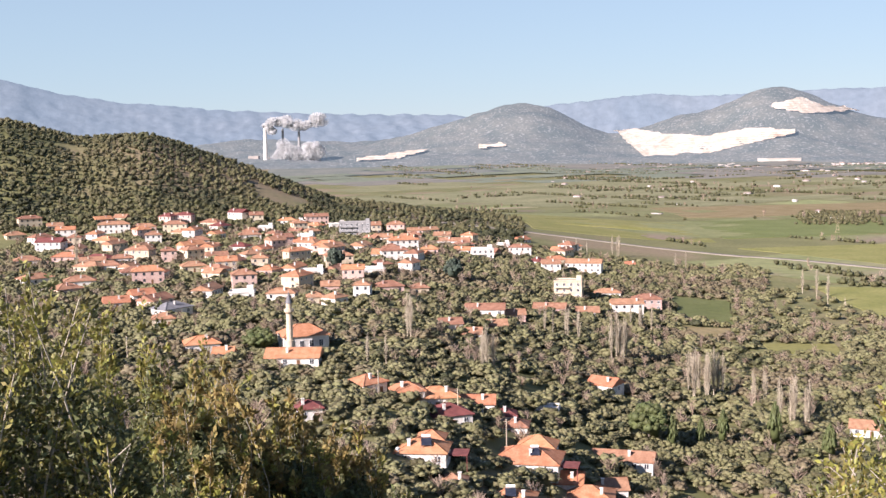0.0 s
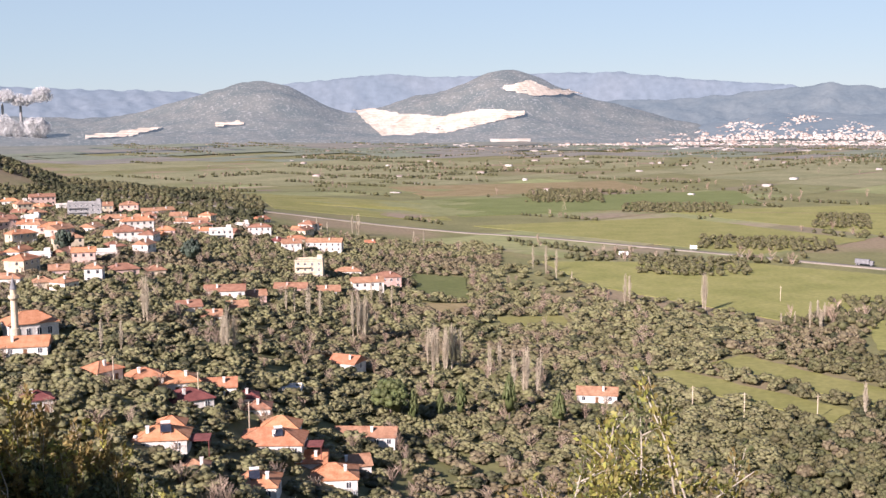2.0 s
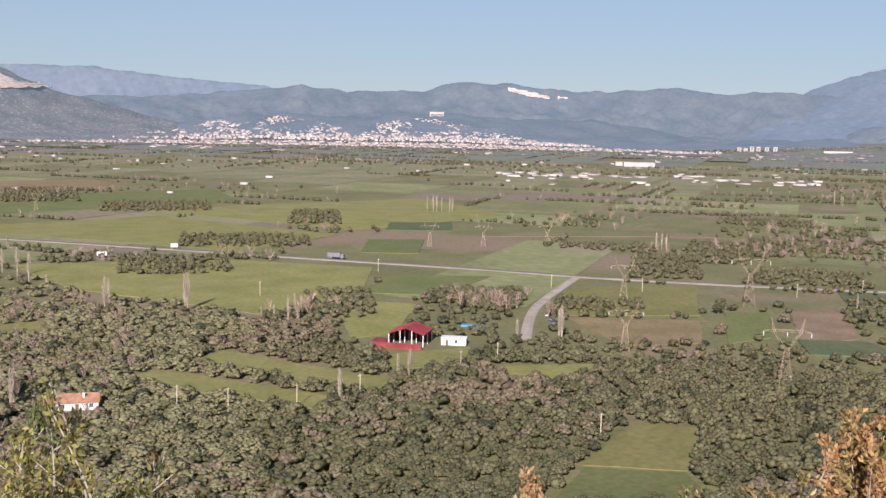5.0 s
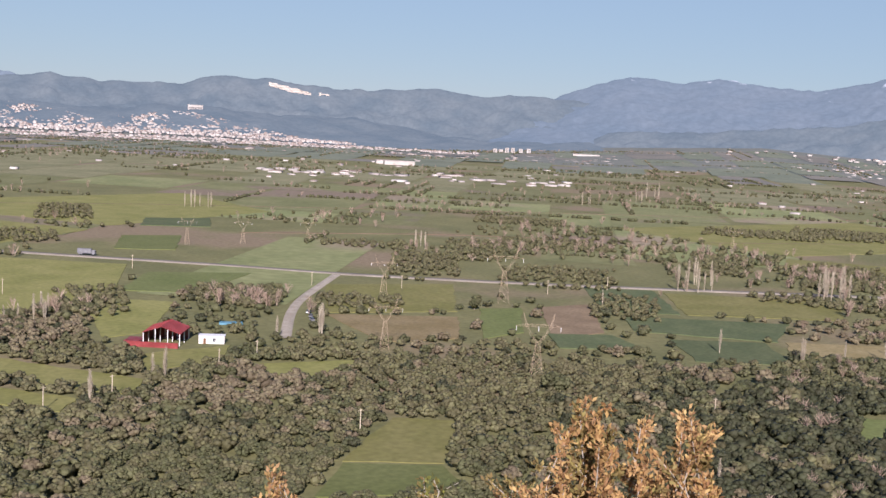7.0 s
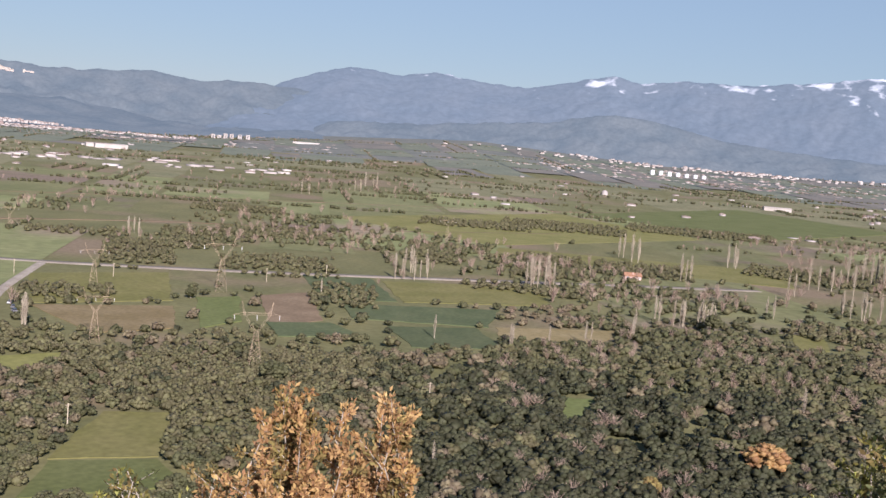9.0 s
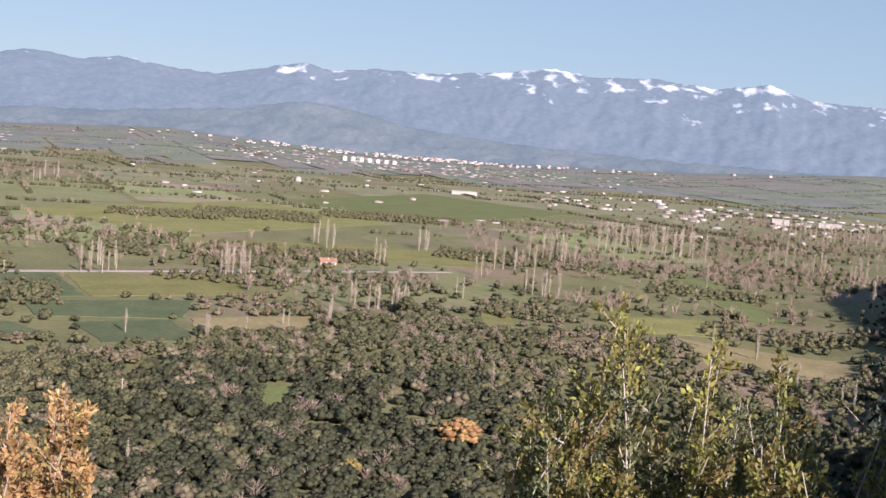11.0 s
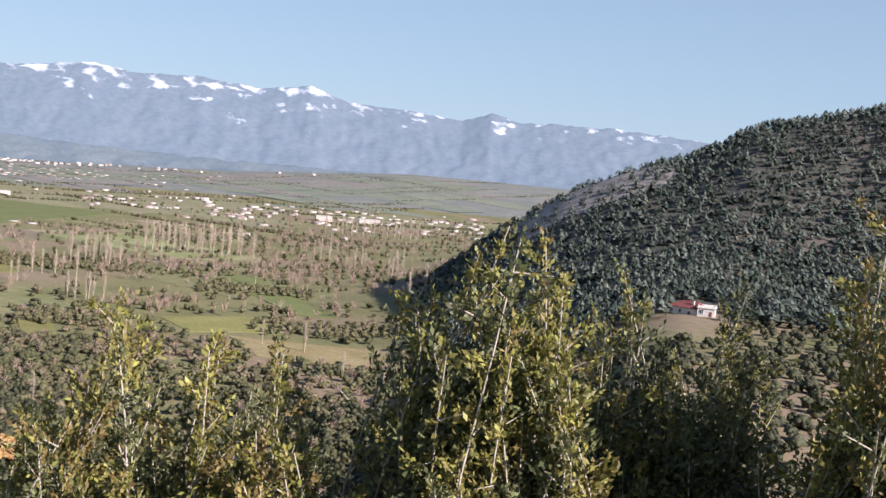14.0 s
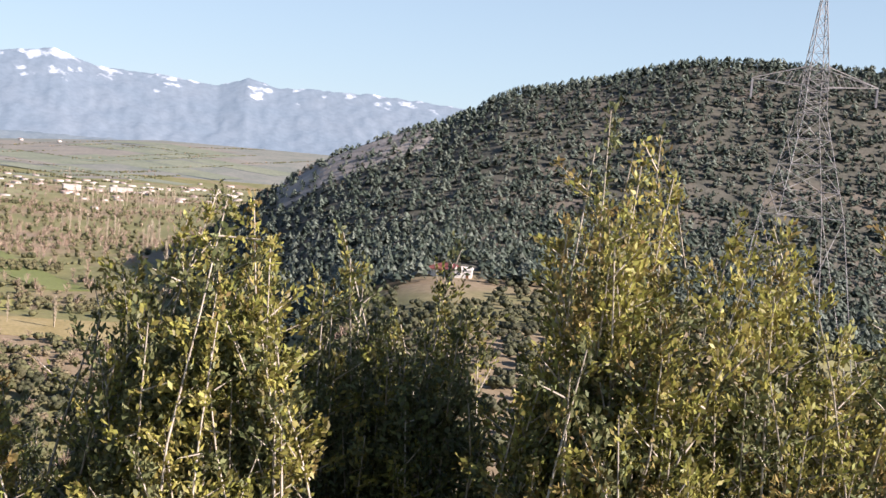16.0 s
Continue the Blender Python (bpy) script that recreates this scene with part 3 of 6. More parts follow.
OLD_TILE = surface("weathered_clay_tile", (0.31, 0.155, 0.095), (0.45, 0.245, 0.155), 1.6, fine=0.35, bump=0.05, vary=0.15)
DARK_TILE = surface("dark_red_roofing", (0.17, 0.055, 0.05), (0.25, 0.085, 0.075), 1.6, fine=0.35, bump=0.04)
SLATE = surface("grey_roofing", (0.18, 0.18, 0.19), (0.27, 0.27, 0.28), 1.6, fine=0.35, bump=0.04)
PANE = surface("dark_window_glass", (0.03, 0.035, 0.045), (0.06, 0.065, 0.075), 1.0, rough=0.15, spec=0.6)
FRAME = surface("white_window_frame", (0.72, 0.72, 0.70), (0.80, 0.80, 0.78), 1.0, rough=0.5)
WOOD = surface("brown_door_wood", (0.16, 0.08, 0.045), (0.24, 0.13, 0.07), 0.5, fine=0.06)
PANEL = surface("solar_collector_glass", (0.02, 0.025, 0.04), (0.04, 0.045, 0.06), 1.0, rough=0.12, spec=0.7)
STEEL = surface("galvanised_steel", (0.50, 0.50, 0.50), (0.62, 0.62, 0.62), 1.0, rough=0.4, metal=0.6)
RED_STEEL = surface("red_sheet_roofing", (0.23, 0.035, 0.035), (0.33, 0.06, 0.06), 3.0, rough=0.5, fine=0.5)


def box(bm, x0, x1, y0, y1, z0, z1):
    m = Matrix.Translation(((x0 + x1) / 2, (y0 + y1) / 2, (z0 + z1) / 2)) @ Matrix.Diagonal((x1 - x0, y1 - y0, z1 - z0, 1))
    bmesh.ops.create_cube(bm, size=1.0, matrix=m)


def boxed(x0, x1, y0, y1, z0, z1, bevel=0.0):
    bm = bmesh.new()
    box(bm, x0, x1, y0, y1, z0, z1)
    if bevel:
        bmesh.ops.bevel(bm, geom=bm.edges[:], offset=bevel, segments=1, affect="EDGES")
    return bm


def hip(x0, x1, y0, y1, z, rise, over=0.45, gable=False):
    """A hipped or gabled tile roof with a real eave thickness and ridge caps."""
    x0, x1, y0, y1 = x0 - over, x1 + over, y0 - over, y1 + over
    bm = bmesh.new()
    w, d = x1 - x0, y1 - y0
    inset = 0.0 if gable else min(w, d) / 2
    if w >= d:
        ends = ((x0 + inset, (y0 + y1) / 2), (x1 - inset, (y0 + y1) / 2))
    else:
        ends = (((x0 + x1) / 2, y0 + inset), ((x0 + x1) / 2, y1 - inset))
    low = [bm.verts.new(p) for p in ((x0, y0, z - 0.16), (x1, y0, z - 0.16), (x1, y1, z - 0.16), (x0, y1, z - 0.16))]
    eave = [bm.verts.new(p) for p in ((x0, y0, z), (x1, y0, z), (x1, y1, z), (x0, y1, z))]
    top = [bm.verts.new((*e, z + rise)) for e in ends]
    bm.faces.new(low[::-1])
    for i in range(4):
        bm.faces.new((low[i], low[(i + 1) % 4], eave[(i + 1) % 4], eave[i]))
    if w >= d:
        for f in ((eave[0], eave[1], top[1], top[0]), (eave[1], eave[2], top[1]), (eave[2], eave[3], top[0], top[1]), (eave[3], eave[0], top[0])):
            bm.faces.new(f)
    else:
        for f in ((eave[0], eave[1], top[0]), (eave[1], eave[2], top[1], top[0]), (eave[2], eave[3], top[1]), (eave[3], eave[0], top[0], top[1])):
            bm.faces.new(f)
    lines = [(top[0].co.copy(), top[1].co.copy())]
    if not gable:
        lines += [(eave[i].co.copy(), top[k].co.copy()) for i, k in (((0, 0), (3, 0), (1, 1), (2, 1)) if w >= d else ((0, 0), (1, 0), (2, 1), (3, 1)))]
    for a, b in lines:
        v = b - a
        if v.length > 0.3:
            m = Matrix.Translation((a + b) / 2 + Vector((0, 0, 0.04))) @ v.to_track_quat("X", "Z").to_matrix().to_4x4() @ Matrix.Diagonal((v.length, 0.24, 0.12, 1))
            bmesh.ops.create_cube(bm, size=1.0, matrix=m)
    return bm


PIECES = {}


def shared(key, make, material):
    """One mesh for pieces that are alike."""
    if key not in PIECES:
        bm = make()
        PIECES[key] = bpy.data.meshes.new(key[0])
        bm.to_mesh(PIECES[key])
        bm.free()
        PIECES[key].materials.append(material)
    return PIECES[key]


def window_at(parent, x, y, z, turn, w=1.1, h=1.3, detail=True):
    pane = new("window", shared(("window", w, h), lambda: boxed(-w / 2, w / 2, -0.05, 0.03, -h / 2, h / 2), PANE))
    pane.parent = parent
    pane.matrix_local = pose(x, y, z, 0, 0, turn)
    if detail:
        def edge():
            bm = bmesh.new()
            for q in ((-w / 2 - 0.1, w / 2 + 0.1, -0.09, 0.02, h / 2, h / 2 + 0.1), (-w / 2 - 0.16, w / 2 + 0.16, -0.14, 0.02, -h / 2 - 0.1, -h / 2), (-w / 2 - 0.1, -w / 2, -0.09, 0.02, -h / 2, h / 2),
                      (w / 2, w / 2 + 0.1, -0.09, 0.02, -h / 2, h / 2), (-0.04, 0.04, -0.08, 0.02, -h / 2, h / 2)):
                box(bm, *q)
            return bm
        rim = new("window_frame", shared(("window_frame", w, h), edge, FRAME))
        rim.parent = pane


def solar_heater(parent, x, y, z, turn):
    m = pose(x, y, z, 0, 0, turn)
    for name, bm, material in (("solar_panel", boxed(-1.1, 1.1, -1.0, 1.0, -0.05, 0.05), PANEL),):
        ob = part(name, bm, material, parent, "black glass solar collector")
        ob.matrix_local = m @ pose(0, -0.6, 0.75, 38, 0, 0)
    bm = bmesh.new()
    bmesh.ops.create_cone(bm, cap_ends=True, segments=12, radius1=0.33, radius2=0.33, depth=1.9, matrix=pose(0, 0.35, 1.75, 0, 90, 0))
    part("water_tank", bm, FRAME, parent, "white cylindrical water tank").matrix_local = m
    for sx in (-0.9, 0.9):
        for y0, low, high in ((0.3, -0.3, 1.5), (-1.3, -0.4, 0.3)):
            part("post", boxed(sx - 0.04, sx + 0.04, y0, y0 + 0.1, low, high), STEEL, parent).matrix_local = m


houses = 0


def house(bearing, dist, wide, turn=0, deep=None, roof=None, wall=None, storeys=1, flat=0, low=0, solar=0, wing=0):
    """A village house, its long front towards the lookout before turning."""
    global houses
    houses += 1
    rng = random.Random(houses * 7)
    if dist > 420 and not low and not flat:
        wide *= 1.15
    roof = roof or (TILE if dist < 420 else rng.choice((TILE, OLD_TILE, OLD_TILE)))
    wall = wall or (WHITE if dist < 420 or flat else rng.choice((WHITE, WHITE, CREAM, PINK)))
    p = at(bearing, dist)
    far = dist > 420
    if flat == 0 and storeys == 1 and not low and wide > 8 and dist > 480 and rng.random() < 0.4:
        storeys = 2
    deep = deep or min(wide, 7.0 + 3 * rng.random())
    h = 2.9 * storeys + (0.3 if not low else -0.2)
    x0, x1, y0, y1 = -wide / 2, wide / 2, 0.0, deep
    ob = new("house")
    yaw = -bearing + turn + rng.uniform(-12, 12)
    q = p.copy()
    ob.matrix_world = Matrix.Translation((q.x, q.y, min(p.z, float(land(p.x + 4, p.y)), float(land(p.x, p.y + 6))) - 0.1)) @ pose(0, 0, 0, 0, 0, yaw)
    KEEP_CLEAR.append((q.x, q.y + deep * 0.3, max(wide, deep) * 0.5))
    part("wall", boxed(x0, x1, y0, y1, -1.0, h), wall, ob)
    tone = {TILE: "orange tile roof", OLD_TILE: "weathered clay tile roof", DARK_TILE: "dark red roof", SLATE: "grey roof"}[roof]
    coat = {WHITE: "White-plastered", CREAM: "Cream-plastered", PINK: "Pink-plastered", GREY_WALL: "Unfinished grey concrete"}[wall]
    if flat:
        bm = bmesh.new()
        box(bm, x0 - 0.3, x1 + 0.3, y0 - 0.3, y1 + 0.3, h + 0.002, h + 0.22)
        for a in ((x0, x1, y0, y0 + 0.15), (x0, x1, y1 - 0.15, y1), (x0, x0 + 0.15, y0 + 0.16, y1 - 0.16), (x1 - 0.15, x1, y0 + 0.16, y1 - 0.16)):
            box(bm, *a, h + 0.22, h + 0.8)
        part("roof", bm, wall, ob)
        if wide > 7:
            part("stair_head", boxed(x1 - 3.2, x1 - 0.6, y1 - 3.4, y1 - 0.6, h + 0.23, h + 2.4), wall, ob)
        if storeys > 1:
            for s in range(1, storeys):
                bm = bmesh.new()
                box(bm, x0 + 0.2, x0 + wide * 0.55, y0 - 1.3, y0 - 0.003, 2.9 * s + 0.2, 2.9 * s + 0.38)
                box(bm, x0 + 0.2, x0 + wide * 0.55, y0 - 1.3, y0 - 1.2, 2.9 * s + 0.39, 2.9 * s + 1.2)
                part("balcony", bm, wall, ob)
    else:
        part("roof", hip(x0, x1, y0, y1, h + 0.02, min(wide, deep) * 0.20 + 0.4, gable=bool(low) or rng.random() < 0.25), roof, ob)
        cx = rng.uniform(x0 * 0.6, x1 * 0.6)
        bm = bmesh.new()
        cz = h + min(wide, deep) * 0.10
        box(bm, cx - 0.32, cx + 0.32, deep * 0.25 - 0.3, deep * 0.25 + 0.3, h - 0.2, cz + 1.5)
        box(bm, cx - 0.42, cx + 0.42, deep * 0.25 - 0.4, deep * 0.25 + 0.4, cz + 1.5, cz + 1.66)
        part("chimney", bm, wall, ob)
    for s in range(storeys):
        n = max(2, int(wide / 3.2))
        for k in range(n):
            x = x0 + wide * (k + 0.5) / n
            z = 1.55 + 2.9 * s + (0.3 if not low else 0)
            if s == 0 and k == n // 2:
                door = part("door", boxed(x - 0.5, x + 0.5, -0.07, 0.02, 0.0, 2.1, 0.01), WOOD, ob)
                part("handle", boxed(x + 0.34, x + 0.40, -0.12, -0.072, 0.95, 1.1), STEEL, door)
            else:
                window_at(ob, x, -0.005, z, 0, detail=not far or houses % 3 == 0)
        window_at(ob, x0 + 0.005, deep * 0.35, 1.85 + 2.9 * s, -90, detail=not far)
        window_at(ob, x1 - 0.005, deep * 0.55, 1.85 + 2.9 * s, 90, detail=not far)
    if wing:
        wx, wd = wide * 0.55, deep * 0.75
        part("annex_wall", boxed(x0 + wide * 0.3, x0 + wide * 0.3 + wx, y1 + 0.003, y1 + wd, -1.0, h + 0.4), wall, ob)
        part("annex_roof", hip(x0 + wide * 0.3, x0 + wide * 0.3 + wx, y1 + 0.5, y1 + wd, h + 0.42, wx * 0.22 + 0.3), roof, ob)
        bm = bmesh.new()
        box(bm, x1 + 0.46, x1 + 4.5, 0.5, 5.5, h - 0.7, h - 0.5)
        for px, py in ((x1 + 4.3, 0.7), (x1 + 4.3, 5.2)):
            box(bm, px - 0.08, px + 0.08, py - 0.08, py + 0.08, -1.0, h - 0.7)
        part("carport", bm, DARK_TILE, ob, "dark red sheet carport on thin posts")
        bm = bmesh.new()
        bmesh.ops.create_cone(bm, cap_ends=True, segments=14, radius1=0.08, radius2=0.5, depth=0.22, matrix=pose(x0 + 0.6, -0.5, h + 0.9, -70, 0, 20))
        box(bm, x0 + 0.56, x0 + 0.64, -0.42, -0.36, h - 0.4, h + 0.9)
        part("satellite_dish", bm, FRAME, ob, "white satellite dish")
    if solar:
        solar_heater(ob, rng.uniform(0, x1 * 0.3), deep * 0.32, h + 0.5 + deep * 0.08, 10)
    height = {1: "one-storey", 2: "two-storey", 3: "three-storey"}[storeys]
    extra = " and solar water heater" if solar else ""
    return tagged(ob, "%s %s house with a %s%s" % (coat, height, "flat roof" if flat else tone, extra), "house", "village houses")


house(-1.49, 229, 10.6, solar=1, wing=1)
house(3.81, 252, 16.3, solar=1, wing=1, deep=11)
house(-3.75, 285, 7.9, turn=35)
house(-2.00, 282, 8.1, turn=20)
house(-0.54, 283, 11.1)
house(0.26, 270, 10.0, roof=DARK_TILE, turn=30)
house(1.51, 290, 8.9)
house(2.91, 288, 6.1, roof=DARK_TILE)
house(3.45, 281, 6.2, roof=OLD_TILE)
house(5.10, 311, 6.3, flat=1)
house(6.00, 251, 7.7)
house(8.47, 261, 7.3, roof=OLD_TILE)
house(8.91, 289, 16.1, roof=OLD_TILE, low=1)
house(-7.13, 257, 5.7, roof=DARK_TILE)
house(0.10, 215, 5.6, roof=OLD_TILE)
house(-12.41, 349, 10.6)
house(-11.45, 334, 5.9, low=1)
house(-13.49, 430, 11.1, turn=40, roof=SLATE)
house(-10.40, 464, 10.3, flat=1)
house(-8.45, 458, 10.2, roof=OLD_TILE)
house(-5.36, 440, 6.5, turn=50)
house(0.27, 405, 8.2, roof=OLD_TILE, low=1)
house(7.78, 366, 9.5, turn=-30)
house(1.97, 454, 13.9, roof=OLD_TILE)
house(3.33, 459, 11.9, roof=OLD_TILE, low=1)
house(5.27, 501, 14.4, roof=OLD_TILE, low=1)
house(6.23, 558, 13.9, flat=1, storeys=3, wall=CREAM)
house(8.23, 586, 11.9)
house(9.28, 540, 13.0, roof=OLD_TILE)
house(10.27, 565, 12.0, roof=OLD_TILE)
house(7.01, 677, 18.8)
house(5.67, 699, 12.3, wall=CREAM)
house(9.40, 736, 6.1, low=1)
house(1.93, 666, 12.9, flat=1, storeys=2)
house(3.81, 713, 12.5, roof=OLD_TILE)
house(0.41, 726, 18.8)
house(-2.11, 670, 15.5, storeys=2)
house(1.28, 394, 7.3, roof=OLD_TILE, low=1)
house(7.23, 513, 10.4, roof=OLD_TILE, low=1)
house(2.60, 425, 7.9, roof=OLD_TILE, low=1)
house(-20.25, 790, 12.8, wall=CREAM)
house(-19.55, 698, 13.6, turn=-35, roof=DARK_TILE)
house(-18.85, 713, 9.9, turn=25)
house(-16.45, 764, 17.7, roof=OLD_TILE)
house(-15.02, 767, 13.5, wall=PINK)
house(-14.01, 789, 8.8, turn=-35, roof=DARK_TILE)
house(-13.54, 760, 13.3, storeys=2)
house(-12.39, 737, 14.3, turn=60)
house(-11.58, 772, 9.3, turn=-35, roof=DARK_TILE)
house(-9.86, 730, 12.2)
house(-10.58, 814, 12.0, turn=-35, roof=DARK_TILE)
house(-8.03, 811, 11.2)
house(-6.47, 823, 14.5, storeys=2)
house(-3.62, 766, 8.5, roof=OLD_TILE, wall=CREAM)
house(-12.57, 655, 12.7, turn=25)
house(-12.66, 573, 10.6, wall=CREAM)
house(-11.08, 563, 8.9, wall=CREAM)
house(-13.87, 626, 6.9, storeys=2)
house(-8.42, 668, 8.6, turn=25)
house(-7.39, 602, 11.7, turn=25)
house(-6.09, 631, 13.4, storeys=2)
house(-6.84, 532, 10.8, flat=1)
house(-8.60, 545, 7.6, turn=60)
house(-9.44, 572, 7.4, roof=OLD_TILE)
house(-5.39, 570, 12.1, wall=CREAM)
house(-3.93, 658, 10.9, turn=60)
house(-2.78, 646, 9.0, roof=OLD_TILE)
house(-3.15, 560, 8.8, turn=25)
house(-3.68, 536, 10.4, flat=1)
house(-2.83, 478, 10.2)
house(-1.50, 556, 7.7, turn=60)
house(-0.16, 757, 9.8)
house(-16.14, 626, 10.4, roof=OLD_TILE)
house(-17.37, 632, 14.0, turn=-35, roof=DARK_TILE)
house(-20.48, 637, 11.8)
house(-18.32, 716, 7.3, roof=OLD_TILE, wall=CREAM)
house(-15.61, 559, 9.8)
house(-14.28, 405, 7.9, roof=OLD_TILE, wall=CREAM)
house(-14.59, 713, 8.6, storeys=2)
house(-10.53, 665, 9.2, turn=-35, roof=DARK_TILE)
house(-7.12, 725, 10.1, flat=1)
house(-5.39, 802, 11.1, flat=1)
house(-9.09, 771, 10.0, flat=1)
house(-13.10, 796, 9.6, turn=-35, roof=DARK_TILE)
house(-9.50, 808, 8.2, storeys=2)
house(-2.52, 781, 10.8, roof=OLD_TILE)
house(-1.52, 778, 9.4, wall=PINK)
house(-0.82, 656, 9.1)
house(-4.75, 510, 8.5)
house(-5.92, 475, 6.6, roof=OLD_TILE)
house(-4.34, 455, 5.9, storeys=2)
house(-1.29, 484, 6.3, wall=CREAM)
house(-6.66, 443, 6.1, roof=OLD_TILE, wall=CREAM)
house(-11.52, 642, 7.7, turn=60)
house(-15.22, 657, 7.9, flat=1)
house(-17.05, 730, 9.5, turn=60)
house(-20.92, 751, 10.4, roof=OLD_TILE, wall=CREAM)
house(-7.38, 807, 9.0, flat=1)
house(1.07, 714, 9.9, turn=25)
house(2.95, 744, 8.9, flat=1)
house(4.52, 672, 7.5, turn=-35, roof=DARK_TILE)
house(-4.60, 749, 20.8, flat=1, storeys=3, wall=GREY_WALL)
house(21.02, 352, 12.5, roof=OLD_TILE, low=1)
house(7.13, 245, 11.8)
house(2.99, 219, 9.9, solar=1)

lanes = random.Random(5)
extra = 0
while extra < 74:
    b, d = lanes.uniform(-20, 7), lanes.uniform(450, 810)
    q = at(b, d)
    if d < 610 + 6 * b and b > -2 or any((q.x - a) ** 2 + (q.y - c2) ** 2 < (r + 5.5) ** 2 for a, c2, r in KEEP_CLEAR):
        continue
    house(b, d, lanes.uniform(8, 13), turn=lanes.choice((0, 25, -30, 60)), roof=lanes.choice((TILE, OLD_TILE, OLD_TILE)), wall=lanes.choice((WHITE, CREAM, PINK)), low=lanes.choice((0, 0, 1)))
    extra += 1

# the mosque and its minaret
p = at(-7.2, 343)
mosque = new("mosque")
mosque.matrix_world = Matrix.Translation(p) @ pose(0, 0, 0, 0, 0, 20)
part("wall", boxed(-7, 7, 0, 10, -1, 5.2), WHITE, mosque)
part("roof", hip(-7, 7, 0, 10, 5.22, 3.0), TILE, mosque)
for x in (-4.5, -1.5, 1.5, 4.5):
    window_at(mosque, x, -0.005, 2.8, 0, 1.2, 2.0)
for y in (2.5, 6.0):
    window_at(mosque, 6.995, y, 2.8, 90, 1.2, 2.0)
tagged(mosque, "white village mosque with a hipped orange tile roof", "mosque")
KEEP_CLEAR.append((p.x, p.y + 4, 9))
minaret = new("minaret")
minaret.matrix_world = Matrix.Translation(at(-8.05, 338))
for name, r0, r1, z0, z1, material in (("base", 1.6, 1.4, -1, 5, CREAM), ("shaft", 0.98, 0.88, 5, 16.2, CREAM), ("balcony", 0.9, 1.5, 13.0, 13.7, CREAM), ("parapet", 1.5, 1.5, 13.7, 14.5, CREAM), ("cap", 1.05, 0.05, 16.2, 19.6, SLATE), ("finial", 0.06, 0.03, 19.6, 20.6, STEEL)):
    bm = bmesh.new()
    bmesh.ops.create_cone(bm, cap_ends=True, segments=14, radius1=r0, radius2=r1, depth=z1 - z0, matrix=Matrix.Translation((0, 0, (z0 + z1) / 2)))
    part(name, bm, material, minaret)
tagged(minaret, "slender cream minaret with balcony and grey cone", "minaret")
house(-8.0, 322, 15.5, deep=9, low=1)
house(116.5, 405, 13.5, roof=DARK_TILE, storeys=1, deep=9, turn=-15)
house(117.55, 402, 6.0, flat=1)
house(75.6, 755, 11, roof=OLD_TILE, wall=PINK, low=1)
house(118.6, 640, 4.5, flat=1)

# red-roofed barn beside the dirt lane
p = Vector((272.0, 352.0, 0))
barn = new("barn")
barn.matrix_world = Matrix.Translation(p) @ pose(0, 0, 0, 0, 0, -52)
bm = bmesh.new()
for a, b in (((-7.5, 5.0), (0, 7.6)), ((0, 7.6), (7.5, 5.0))):
    (xa, za), (xb, zb) = a, b
    vs = [bm.verts.new(v) for v in ((xa, -7, za), (xb, -7, zb), (xb, 9, zb), (xa, 9, za), (xa, -7, za - 0.2), (xb, -7, zb - 0.2), (xb, 9, zb - 0.2), (xa, 9, za - 0.2))]
    for f in ((0, 1, 2, 3), (7, 6, 5, 4), (0, 4, 5, 1), (1, 5, 6, 2), (2, 6, 7, 3), (3, 7, 4, 0)):
        bm.faces.new([vs[i] for i in f])
for k in range(13):
    y = -6.8 + k * 1.3
    for s in (-1, 1):
        a, b = Vector((s * 7.5, y, 5.03)), Vector((0, y, 7.63))
        v = b - a
        bmesh.ops.create_cube(bm, size=1.0, matrix=Matrix.Translation((a + b) / 2) @ v.to_track_quat("X", "Z").to_matrix().to_4x4() @ Matrix.Diagonal((v.length, 0.12, 0.1, 1)))
part("roof", bm, RED_STEEL, barn, "red ribbed sheet-metal gable roof")
for x in (-7, -2.4, 2.4, 7):
    for y in (-6.5, 1, 8.5):
        part("post", boxed(x - 0.15, x + 0.15, y - 0.15, y + 0.15, -0.2, 4.95 + (7.2 - abs(x)) * 0.3), FRAME, barn)
part("back_wall", boxed(-7.2, 7.2, 8.66, 8.86, -0.2, 4.7), DARK_TILE, barn)
part("side_wall", boxed(-7.35, -7.17, -6.3, 8.6, -0.2, 4.6), DARK_TILE, barn)
part("front_wall", boxed(-13.5, 7.4, -10.6, -10.3, -0.2, 2.1), RED_STEEL, barn, "long red sheet-metal yard wall")
part("lean_to", boxed(-13.4, -7.5, -10.2, -2.0, 2.0, 2.2), RED_STEEL, barn)
for x, y in ((-13.2, -2.3), (-7.8, -2.3)):
    part("post", boxed(x - 0.1, x + 0.1, y - 0.1, y + 0.1, -0.2, 2.0), FRAME, barn)
tagged(barn, "open red barn with a gabled sheet roof and yard wall", "barn")
KEEP_CLEAR.append((272, 352, 17))
shed = new("shed")
shed.matrix_world = Matrix.Translation((285.5, 340.5, 0)) @ pose(0, 0, 0, 0, 0, -45)
part("wall", boxed(-5, 5, -2, 2.5, -0.2, 3.0), WHITE, shed)
part("roof", boxed(-5.2, 5.2, -2.2, 2.7, 3.002, 3.15), FRAME, shed)
part("door", boxed(-3.2, -2.2, -2.06, -1.98, 0, 2.1), WOOD, shed)
window_at(shed, 1.0, -2.005, 1.6, 0)
tagged(shed, "low white flat-roofed shed beside the red barn", "shed")
KEEP_CLEAR.append((287, 341, 8))
TARP = surface("blue_tarpaulin", (0.10, 0.26, 0.36), (0.16, 0.36, 0.46), 1.5, fine=0.3, rough=0.5)
